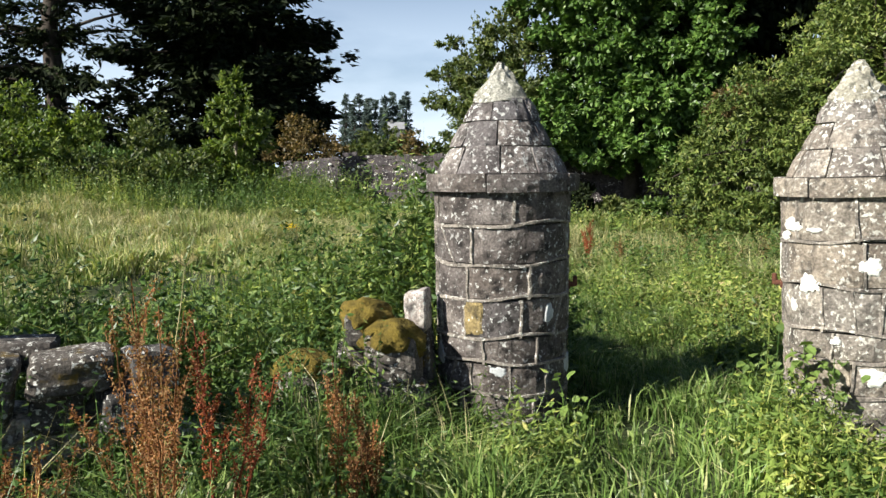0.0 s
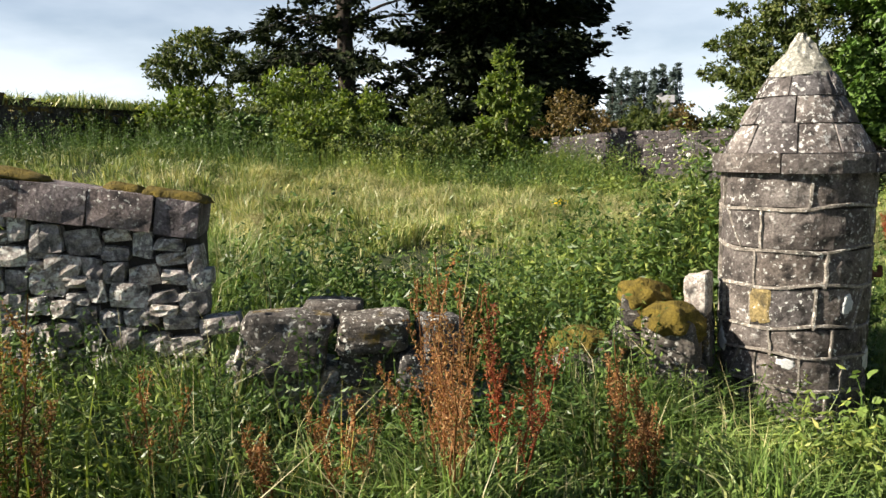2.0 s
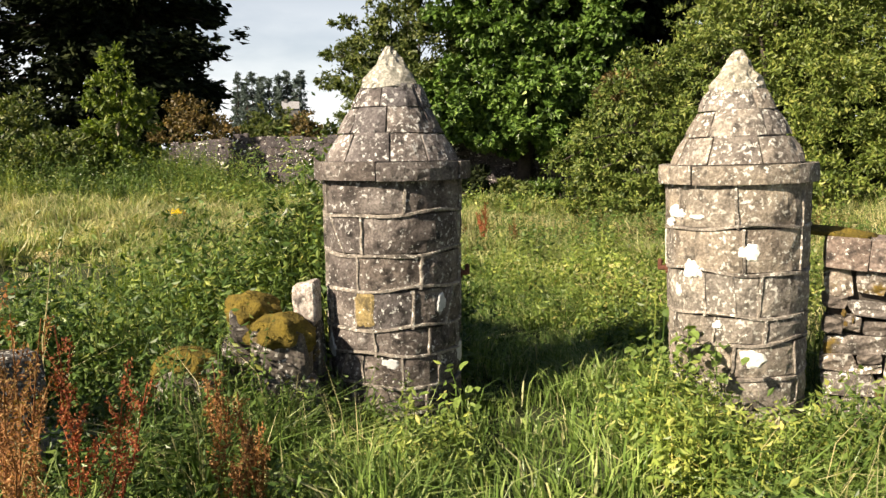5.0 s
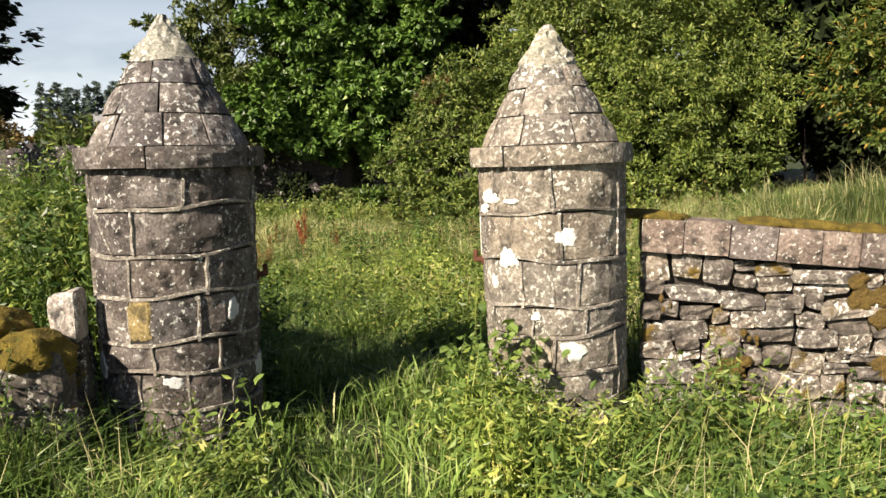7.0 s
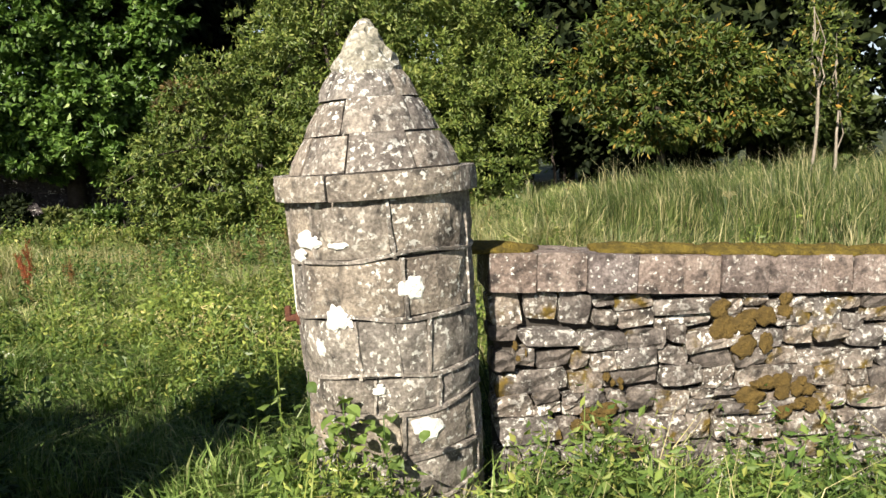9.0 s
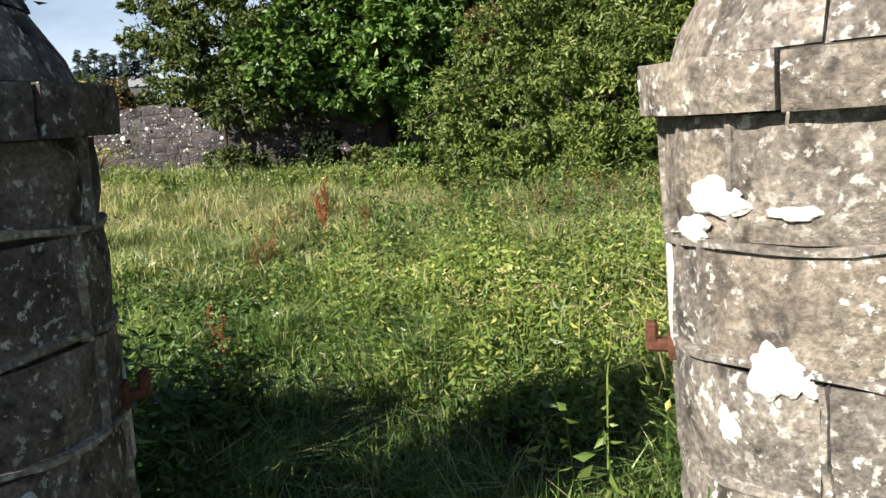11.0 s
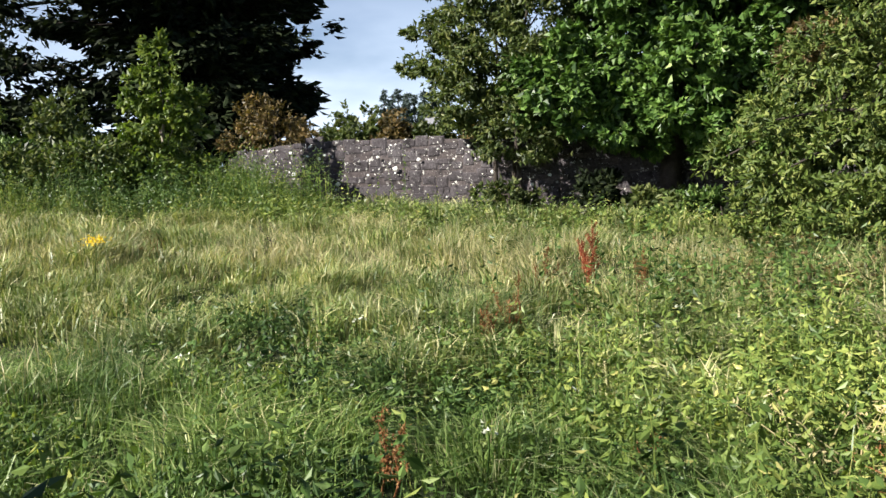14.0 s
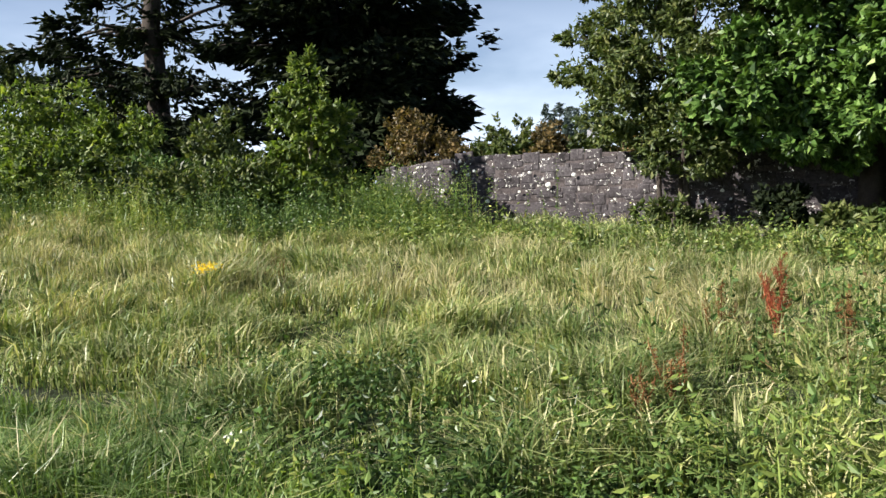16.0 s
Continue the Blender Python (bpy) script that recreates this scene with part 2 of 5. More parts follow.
def tri_mesh(name, v, t, mat, parent=None, label="", smooth=False):
    me = bpy.data.meshes.new(name)
    v, t = np.ascontiguousarray(v, dtype=np.float32), np.ascontiguousarray(t, dtype=np.int32)
    me.vertices.add(len(v))
    me.vertices.foreach_set("co", v.ravel())
    me.loops.add(t.size)
    me.loops.foreach_set("vertex_index", t.ravel())
    me.polygons.add(len(t))
    me.polygons.foreach_set("loop_start", np.arange(0, t.size, 3, dtype=np.int32))
    me.update(calc_edges=True)
    me.polygons.foreach_set("use_smooth", np.full(len(t), smooth))
    return link_mesh(name, me, mat, parent, label)


def part(name, bm, mat, parent=None, label="", smooth=False):
    me = bpy.data.meshes.new(name)
    bm.to_mesh(me)
    bm.free()
    for p in me.polygons:
        p.use_smooth = smooth
    return link_mesh(name, me, mat, parent, label)


def empty(name, x, y, z, label="", category="", group="", kind=""):
    ob = new(name)
    ob.location = (x, y, z)
    return tagged(ob, label, category, group, kind)


def sstep(a, b, x):
    t = np.clip((np.asarray(x, dtype=float) - a) / (b - a), 0, 1)
    return t * t * (3 - 2 * t)


def ground_z(x, y):
    x, y = np.asarray(x, dtype=float), np.asarray(y, dtype=float)
    z = -0.045 * np.clip(x, -22, 4)
    z = z + 0.13 * np.clip(-x - 2.6, 0, 4) * (1 - sstep(-1.0, 2.0, y))
    z = z + 0.85 * sstep(1.6, 9.0, x) * sstep(0.2, 1.6, y)
    z = z + 0.04 * np.sin(1.3 * x + 0.7 * y) * np.cos(0.9 * y - 0.5 * x)
    z = z + 0.6 * sstep(-9, -17, x) * sstep(-2, 6, y)
    return z - 0.06


rng = np.random.default_rng(7)


def vnoise(x, y, s, seed=0):
    """Smooth patches between 0 and 1."""
    a = np.sin(x * s * 1.7 + seed) + np.sin(y * s * 1.3 + 2.1 * seed) + np.sin((x + y) * s * 0.9 + seed * 3.3)
    a = a + np.sin((x * 0.8 - y * 1.1) * s * 1.9 + seed * 1.7) + 0.6 * np.sin((x * 1.5 + y * 0.4) * s * 3.1 + seed)
    return np.clip(0.5 + a / 6, 0, 1)


def blade_arrays(x, y, z, h, w, lean, az):
    """Curved grass blades: five points and three triangles each."""
    n = len(x)
    face = az + rng.uniform(-1.2, 1.2, n) + np.pi / 2
    dx, dy = np.cos(az) * lean, np.sin(az) * lean
    wx, wy = np.cos(face) * w / 2, np.sin(face) * w / 2
    v = np.empty((n, 5, 3))
    v[:, 0] = np.stack([x - wx, y - wy, z - 0.03], 1)
    v[:, 1] = np.stack([x + wx, y + wy, z - 0.03], 1)
    mx, my, mz = x + dx * 0.3, y + dy * 0.3, z + h * 0.62
    v[:, 2] = np.stack([mx - wx * 0.8, my - wy * 0.8, mz], 1)
    v[:, 3] = np.stack([mx + wx * 0.8, my + wy * 0.8, mz], 1)
    v[:, 4] = np.stack([x + dx, y + dy, z + h * (1 - 0.18 * np.clip(lean / np.maximum(h, 0.01), 0, 1.2))], 1)
    i = np.arange(n)[:, None] * 5
    t = np.concatenate([i + [0, 1, 3], i + [0, 3, 2], i + [2, 3, 4]], 0)
    return v.reshape(-1, 3), t


def leaf_arrays(c, d, up, ln, wd, fold=0.25):
    """Leaves: four points, two triangles, from base c along d."""
    n = len(c)
    d = d / np.linalg.norm(d, axis=1, keepdims=True)
    s = np.cross(d, up)
    s = s / np.maximum(np.linalg.norm(s, axis=1, keepdims=True), 1e-6)
    nn = np.cross(s, d)
    ln, wd = np.broadcast_to(ln, n)[:, None], np.broadcast_to(wd, n)[:, None]
    v = np.empty((n, 4, 3))
    v[:, 0] = c
    v[:, 1] = c + d * ln * 0.45 + s * wd / 2 - nn * wd * fold
    v[:, 2] = c + d * ln
    v[:, 3] = c + d * ln * 0.45 - s * wd / 2 - nn * wd * fold
    i = np.arange(n)[:, None] * 4
    return v.reshape(-1, 3), np.concatenate([i + [0, 1, 2], i + [0, 2, 3]], 0)


def joined(chunks):
    vs, ts, o = [], [], 0
    for v, t in chunks:
        vs.append(v)
        ts.append(t + o)
        o += len(v)
    return np.concatenate(vs), np.concatenate(ts)


def tube_arrays(pts, radii, sides=6):
    pts = np.asarray(pts, dtype=float)
    n = len(pts)
    d = np.gradient(pts, axis=0)
    d /= np.maximum(np.linalg.norm(d, axis=1, keepdims=True), 1e-9)
    ref = np.where(np.abs(d[:, 2:3]) > 0.9, [[1.0, 0, 0]], [[0, 0, 1.0]])
    a = np.cross(d, ref)
    a /= np.linalg.norm(a, axis=1, keepdims=True)
    b = np.cross(d, a)
    th = np.linspace(0, 2 * np.pi, sides, endpoint=False)
    v = pts[:, None] + np.asarray(radii)[:, None, None] * (np.cos(th)[None, :, None] * a[:, None] + np.sin(th)[None, :, None] * b[:, None])
    t = []
    for i in range(n - 1):
        for j in range(sides):
            k = (j + 1) % sides
            p, q, r, s = i * sides + j, i * sides + k, (i + 1) * sides + k, (i + 1) * sides + j
            t += [(p, q, r), (p, r, s)]
    return v.reshape(-1, 3), np.array(t)


def bent_path(a, b, n=6, wob=0.1, sag=0.0):
    a, b = np.asarray(a, dtype=float), np.asarray(b, dtype=float)
    s = np.linspace(0, 1, n)[:, None]
    p = a + (b - a) * s
    p += rng.normal(0, wob, (n, 3)) * np.sin(np.pi * s)
    p[:, 2] += sag * np.sin(np.pi * s[:, 0])
    return p


# ---- ground, one sheet to the horizon ----
gx = np.concatenate([[-2500, -900, -300, -120, -60, -40], np.arange(-30, 22.1, 0.5), [30, 50, 100, 300, 900, 2500]])
gy = np.concatenate([[-2500, -900, -300, -100, -40, -20], np.arange(-12, 34.1, 0.5), [45, 70, 120, 300, 900, 2500]])
GX, GY = np.meshgrid(gx, gy, indexing="ij")
gv = np.stack([GX, GY, ground_z(GX, GY)], -1).reshape(-1, 3)
ni, nj = len(gx), len(gy)
ii, jj = np.meshgrid(np.arange(ni - 1), np.arange(nj - 1), indexing="ij")
q = (ii * nj + jj).ravel()
gt = np.concatenate([np.stack([q, q + nj, q + nj + 1], 1), np.stack([q, q + nj + 1, q + 1], 1)])
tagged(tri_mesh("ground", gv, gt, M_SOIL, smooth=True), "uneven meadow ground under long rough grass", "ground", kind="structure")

# ---- stones ----


def pillow_stone(w, h, d, seed, rough=0.012, round_=0.25):
    """A weathered block: width x, depth y (front at -y), height z, with rounded uneven edges."""
    r = random.Random(seed)
    nx, nz = 4, 4
    bm = bmesh.new()
    g = []
    skew = 0.1 if round_ > 0.1 else 0.01
    cx = [r.uniform(-skew, skew) * w for _ in range(4)]
    cz = [r.uniform(-skew, skew) * h for _ in range(4)]
    for i in range(nx):
        row = []
        for k in range(nz):
            u, v = i / (nx - 1), k / (nz - 1)
            eu, ev = abs(2 * u - 1), abs(2 * v - 1)
            uu = 0.5 + (u - 0.5) * (1 - 0.10 * round_ * 4 * (ev > 0.9))
            vv = 0.5 + (v - 0.5) * (1 - 0.10 * round_ * 4 * (eu > 0.9))
            sx = (1 - u) * (1 - v) * cx[0] + u * (1 - v) * cx[1] + u * v * cx[2] + (1 - u) * v * cx[3]
            sz = (1 - u) * (1 - v) * cz[0] + u * (1 - v) * cz[1] + u * v * cz[2] + (1 - u) * v * cz[3]
            edge = max(eu, ev) > 0.9
            y = -d / 2 + (min(w, h) * 0.5 * round_ if edge else 0) + r.uniform(-rough, rough)
            row.append(bm.verts.new(((uu - 0.5) * w + sx, y, (vv - 0.5) * h + sz)))
        g.append(row)
    for i in range(nx - 1):
        for k in range(nz - 1):
            bm.faces.new((g[i][k], g[i + 1][k], g[i + 1][k + 1], g[i][k + 1]))
    ring = [g[i][0] for i in range(nx)] + [g[nx - 1][k] for k in range(1, nz)] + [g[i][nz - 1] for i in range(nx - 2, -1, -1)] + [g[0][k] for k in range(nz - 2, 0, -1)]
    back = [bm.verts.new((v.co.x * 0.96, d / 2, v.co.z * 0.96)) for v in ring]
    for i in range(len(ring)):
        j = (i + 1) % len(ring)
        bm.faces.new((ring[j], ring[i], back[i], back[j]))
    bm.faces.new(back[::-1])
    bmesh.ops.recalc_face_normals(bm, faces=bm.faces)
    return bm


def stone_mesh(name, *a, **k):
    me = bpy.data.meshes.new(name)
    bm = pillow_stone(*a, **k)
    bm.to_mesh(me)
    bm.free()
    return me


def place_part(name, me, mat, parent, m, label=""):
    ob = link_mesh(name, me, mat, parent, label)
    ob.matrix_local = m
    return ob


def ring_stone(r, z0, z1, a0, a1, seed, slope=0.0, depth=0.12, inset=0.008):
    """A curved facing stone of a round pillar; slope: how much the radius shrinks per metre of height."""
    rr = random.Random(seed)
    na, nz = max(4, int((a1 - a0) / 0.13)), 4
    bm = bmesh.new()
    out = []
    for i in range(na):
        row = []
        for k in range(nz):
            u, v = i / (na - 1), k / (nz - 1)
            a, z = a0 + (a1 - a0) * u, z0 + (z1 - z0) * v
            edge = i in (0, na - 1) or k in (0, nz - 1)
            rad = r - slope * (z - z0) + (-inset if edge else 0) + rr.uniform(-0.005, 0.006) * inset / 0.008
            row.append(bm.verts.new((rad * math.cos(a), rad * math.sin(a), z)))
        out.append(row)
    for i in range(na - 1):
        for k in range(nz - 1):
            bm.faces.new((out[i][k], out[i + 1][k], out[i + 1][k + 1], out[i][k + 1]))
    ring = [out[i][0] for i in range(na)] + [out[na - 1][k] for k in range(1, nz)] + [out[i][nz - 1] for i in range(na - 2, -1, -1)] + [out[0][k] for k in range(nz - 2, 0, -1)]
    back = []
    for v in ring:
        rad = math.hypot(v.co.x, v.co.y)
        f = max(0.2, (rad - depth) / rad)
        back.append(bm.verts.new((v.co.x * f, v.co.y * f, v.co.z)))
    for i in range(len(ring)):
        j = (i + 1) % len(ring)
        bm.faces.new((ring[j], ring[i], back[i], back[j]))
    bmesh.ops.recalc_face_normals(bm, faces=bm.faces)
    return bm


def ribbon(path, width=0.016, lift=0.006):
    """A raised strip of mortar along points (angle, z, radius)."""
    p = np.array([(r * math.cos(a), r * math.sin(a), z) for a, z, r in path])
    n = np.array([(math.cos(a), math.sin(a), 0) for a, z, r in path])
    d = np.gradient(p, axis=0)
    d /= np.linalg.norm(d, axis=1, keepdims=True)
    s = np.cross(n, d)
    w = width * rng.uniform(0.75, 1.3, (len(p), 1))
    v = np.stack([p - s * w * 0.7 - n * 0.014, p - s * w * 0.4 + n * lift, p + s * w * 0.4 + n * lift, p + s * w * 0.7 - n * 0.014], 1)
    t = []
    for i in range(len(p) - 1):
        for k in range(3):
            a, b = i * 4 + k, (i + 1) * 4 + k
            t += [(a, b, b + 1), (a, b + 1, a + 1)]
    return v.reshape(-1, 3), np.array(t)


def lichen_blob(r, a, z, w, h, seed, square=False):
    """A thin crust with a ragged outline on a pillar's face, at angle a and height z."""
    rr = random.Random(seed)
    n = 34
    v = [((r + 0.008) * math.cos(a), (r + 0.008) * math.sin(a), z)]
    for s, lift in ((0.8, 0.0075), (1.0, 0.0005)):
        for i in range(n):
            th = 2 * math.pi * i / n
            k = s * (0.95 + 0.12 * math.sin(2 * th + seed) + 0.11 * math.sin(3 * th + 2.3 * seed) + 0.09 * math.sin(7 * th + seed) + rr.uniform(-0.06, 0.06))
            if square:
                k = s * min(1.25, 0.95 / max(abs(math.cos(th)), abs(math.sin(th)))) * rr.uniform(0.92, 1.05)
            da, dz = k * w / 2 * math.cos(th) / r, k * h / 2 * math.sin(th)
            v.append(((r + lift) * math.cos(a + da), (r + lift) * math.sin(a + da), z + dz))
    t = []
    for i in range(n):
        j = (i + 1) % n
        t += [(0, 1 + i, 1 + j), (1 + i, 1 + n + i, 1 + n + j), (1 + i, 1 + n + j, 1 + j)]
    return np.array(v), np.array(t)


def cone_r(z, z0, z1, r0):
    u = min(1, max(0, (z - z0) / (z1 - z0)))
    return r0 * (1 - 0.885 * u)


def gate_pillar(name, x, y, lean, joints, r_top, r_bot, ledge, top, r_ledge, mat, seed, label, knob_mat, cap_mat):
    base = empty(name, x, y, 0, label, "gate pillar", "pair of gate pillars")
    base.rotation_euler = (0, radians(lean), 0)
    rr = random.Random(seed)
    zl0, zl1 = ledge
    zb = joints[-1]

    def rad(z):
        return r_bot + (r_top - r_bot) * min(1, max(0, (z - zb) / (zl0 - zb)))

    # inner core
    bm = bmesh.new()
    bmesh.ops.create_cone(bm, cap_ends=True, segments=32, radius1=r_bot - 0.03, radius2=r_top - 0.03, depth=zl1 - zb)
    bmesh.ops.translate(bm, verts=bm.verts, vec=(0, 0, (zl1 + zb) / 2))
    part("core", bm, M_CORE, base)
    ribs = []
    for c in range(len(joints) - 1):
        z1, z0 = joints[c], joints[c + 1]
        n = rr.choice((5, 6, 7))
        cuts = sorted((2 * math.pi * (i + rr.uniform(-0.24, 0.24)) / n + 0.9 * c) for i in range(n))
        ring = cuts + [cuts[0] + 2 * math.pi]
        for a, b in zip(ring[:-1], ring[1:]):
            g = 0.008 / r_top
            bm = ring_stone(rad((z0 + z1) / 2), z0 + 0.006, z1 - 0.006, a + g, b - g, rr.random(), (rad(z0) - rad(z1)) / (z1 - z0))
            part("stone", bm, mat, base, smooth=False)
            zz = np.linspace(z0, z1, 6)
            lean_a = rr.uniform(-0.05, 0.05)
            ribs.append(ribbon([(a + lean_a * (k / 5 - 0.5) + rr.uniform(-0.012, 0.012), z, rad(z)) for k, z in enumerate(zz)], 0.014))
            if rr.random() < 0.3:
                m = (a + b) / 2 + rr.uniform(-0.1, 0.1)
                tilt = rr.uniform(-0.35, 0.35)
                ribs.append(ribbon([(m + tilt * (k / 5 - 0.5), z, rad(z)) for k, z in enumerate(zz)], 0.01))
        if c:
            ph = rr.uniform(0, 6)
            th = np.linspace(0, 2 * math.pi, 49)
            ribs.append(ribbon([(a, z1 + 0.014 * math.sin(2 * a + ph) + 0.008 * math.sin(5 * a + 2 * ph), rad(z1)) for a in th], 0.015))
    v, t = joined(ribs)
    tri_mesh("ribbon_pointing", v, t, M_MORTAR, base, "raised pale mortar pointing")
    # projecting ledge, of several curved slabs
    cuts = [0.3 + seed + 2 * math.pi * k / 5 + rr.uniform(-0.2, 0.2) for k in range(5)]
    cuts.append(cuts[0] + 2 * math.pi)
    for a, b in zip(cuts[:-1], cuts[1:]):
        dz = rr.uniform(-0.006, 0.006)
        part("ledge_slab", ring_stone(r_ledge + rr.uniform(-0.008, 0.008), zl0 + dz, zl1 + dz, a + 0.008, b - 0.008, rr.random(), depth=0.25, inset=0.004), mat, base)
    # conical cap of tapered stones
    zk = zl1 + (top - zl1) * 0.66
    zs = [zl1, zl1 + (zk - zl1) * 0.36, zl1 + (zk - zl1) * 0.7, zk]
    r0 = r_ledge - 0.062
    crib = []
    for c in range(3):
        n = (9, 7, 5)[c]
        cuts = sorted(2 * math.pi * (i + rr.uniform(-0.2, 0.2)) / n + 0.5 * c for i in range(n))
        cuts.append(cuts[0] + 2 * math.pi)
        za, zc = zs[c], zs[c + 1]
        ra, rb = cone_r(za, zl1, top, r0), cone_r(zc, zl1, top, r0)
        for a, b in zip(cuts[:-1], cuts[1:]):
            part("cap_stone", ring_stone(ra + rr.uniform(-0.006, 0.01), za + 0.003, zc - 0.003 + rr.uniform(-0.008, 0.008), a + 0.015, b - 0.015, rr.random(), (ra - rb) / (zc - za), 0.1), cap_mat, base)
    bm = bmesh.new()
    bmesh.ops.create_cone(bm, cap_ends=True, segments=24, radius1=r0 - 0.012, radius2=0.09, depth=zk - zl1)
    bmesh.ops.translate(bm, verts=bm.verts, vec=(0, 0, (zk + zl1) / 2 - 0.006))
    part("cap_bed", bm, M_MORTAR, base)
    # rough finial knob
    bm = bmesh.new()
    bmesh.ops.create_icosphere(bm, subdivisions=3, radius=1)
    rk = cone_r(zk, zl1, top, r0) * 1.02
    for v in bm.verts:
        u = (v.co.z + 1) / 2
        k = rk * (1 - u) ** 0.95 * 1.03 + 0.012
        h = math.hypot(v.co.x, v.co.y) or 1
        nz = noise.noise(Vector((v.co.x * 3 + seed, v.co.y * 3, v.co.z * 3))) * 0.028
        v.co = Vector((v.co.x / h * (k + nz) if h > 0.02 else 0, v.co.y / h * (k + nz) if h > 0.02 else 0, zk - 0.03 + (top - zk + 0.03) * u + nz * 0.3))
    part("finial", bm, knob_mat, base, "pale rough lichened finial stone")
    return base, rad


M_KNOB = stone_mat("pale_finial_stone", (0.204, 0.203, 0.167), (0.326, 0.322, 0.274), (0.422, 0.420, 0.365), 0.8)
M_CAP_L = stone_mat("lichened_grey_cap_stone", (0.05, 0.045, 0.046), (0.135, 0.125, 0.126), (0.26, 0.25, 0.25), 0.72, lichen_col=(0.56, 0.56, 0.54))
M_CAP_R = stone_mat("lichened_buff_cap_stone", (0.13, 0.115, 0.105), (0.24, 0.22, 0.195), (0.4, 0.365, 0.315), 0.8, lichen_col=(0.62, 0.61, 0.56))
LP, lp_rad = gate_pillar("gate_pillar", -1.0, 0.04, 0.0, [1.375, 1.19, 0.97, 0.77, 0.55, 0.40, 0.22, 0.05, -0.2], 0.405, 0.385, (1.375, 1.475), 2.13, 0.458, M_PIL_L, 3,
                         "round grey sandstone gate pillar with conical cap", M_KNOB, M_CAP_L)
RP, rp_rad = gate_pillar("gate_pillar", 0.965, -0.03, -1.4, [1.35, 1.12, 0.89, 0.66, 0.52, 0.34, 0.16, 0.0, -0.22], 0.377, 0.345, (1.35, 1.445), 2.05, 0.412, M_PIL_R, 5,
                         "round buff sandstone gate pillar with white lichen patches", M_KNOB, M_CAP_R)


def crust(pillar, rad, mat, wx, wy, z, w, h, seed, label, square=False):
    a = math.atan2(wy - pillar.location.y, wx - pillar.location.x)
    v, t = lichen_blob(rad(z), a, z, w, h, seed, square)
    tri_mesh("lichen_patch", v, t, mat, pillar, label)


for wx, wy, z, w, h, s in [(0.648, -0.299, 0.90, 0.10, 0.115, 1), (0.953, -0.41, 1.0, 0.10, 0.10, 2), (0.975, -0.36, 0.445, 0.13, 0.10, 3), (0.61, -0.18, 1.2, 0.17, 0.07, 4), (0.58, -0.12, 1.14, 0.12, 0.05, 5),
                           (0.57, 0.02, 1.0, 0.05, 0.22, 6), (0.80, -0.36, 0.62, 0.05, 0.05, 7), (0.70, -0.31, 1.18, 0.09, 0.03, 8), (0.60, -0.2, 0.78, 0.05, 0.08, 9), (0.72, -0.32, 0.88, 0.03, 0.03, 10)]:
    crust(RP, rp_rad, M_LICHEN, wx, wy, z, w, h, s, "bright white lichen crust")
crust(LP, lp_rad, M_LICHEN_Y, -1.09, -0.33, 0.665, 0.13, 0.2, 11, "ochre lichen stain on one stone", True)
for wx, wy, z, w, h, s in [(-0.68, -0.2, 0.68, 0.08, 0.11, 12), (-0.62, 0.2, 0.75, 0.09, 0.25, 13), (-0.60, 0.05, 0.35, 0.2, 0.13, 14), (-1.35, -0.2, 0.42, 0.1, 0.14, 15), (-0.95, -0.33, 0.36, 0.1, 0.06, 16)]:
    crust(LP, lp_rad, M_LICHEN_G, wx, wy, z, w, h, s, "dull grey lichen crust")


def gate_hook(pillar, rad, ang, z):
    """A rusty gate pintle: a plate let into the stone, a stub arm and an upright pin."""
    c, s = math.cos(ang), math.sin(ang)
    r = rad(z)
    for nm, off, size in (("hinge_plate", 0.0, (0.025, 0.06, 0.06)), ("hinge_arm", 0.025, (0.05, 0.028, 0.028)), ("hinge_pin", 0.045, (0.026, 0.026, 0.065))):
        bm = bmesh.new()
        bmesh.ops.create_cube(bm, size=1)
        bmesh.ops.scale(bm, vec=size, verts=bm.verts)
        bmesh.ops.bevel(bm, geom=bm.edges[:], offset=0.006, segments=1, affect="EDGES")
        o = part(nm, bm, M_RUST, pillar, "rusty iron gate hinge piece")
        o.location = ((r + off) * c, (r + off) * s, z + (0.02 if nm == "hinge_pin" else 0))
        o.rotation_euler = (0, 0, ang)


gate_hook(RP, rp_rad, radians(164), 0.86)
gate_hook(LP, lp_rad, radians(15), 0.80)

# ---- dry stone walls ----


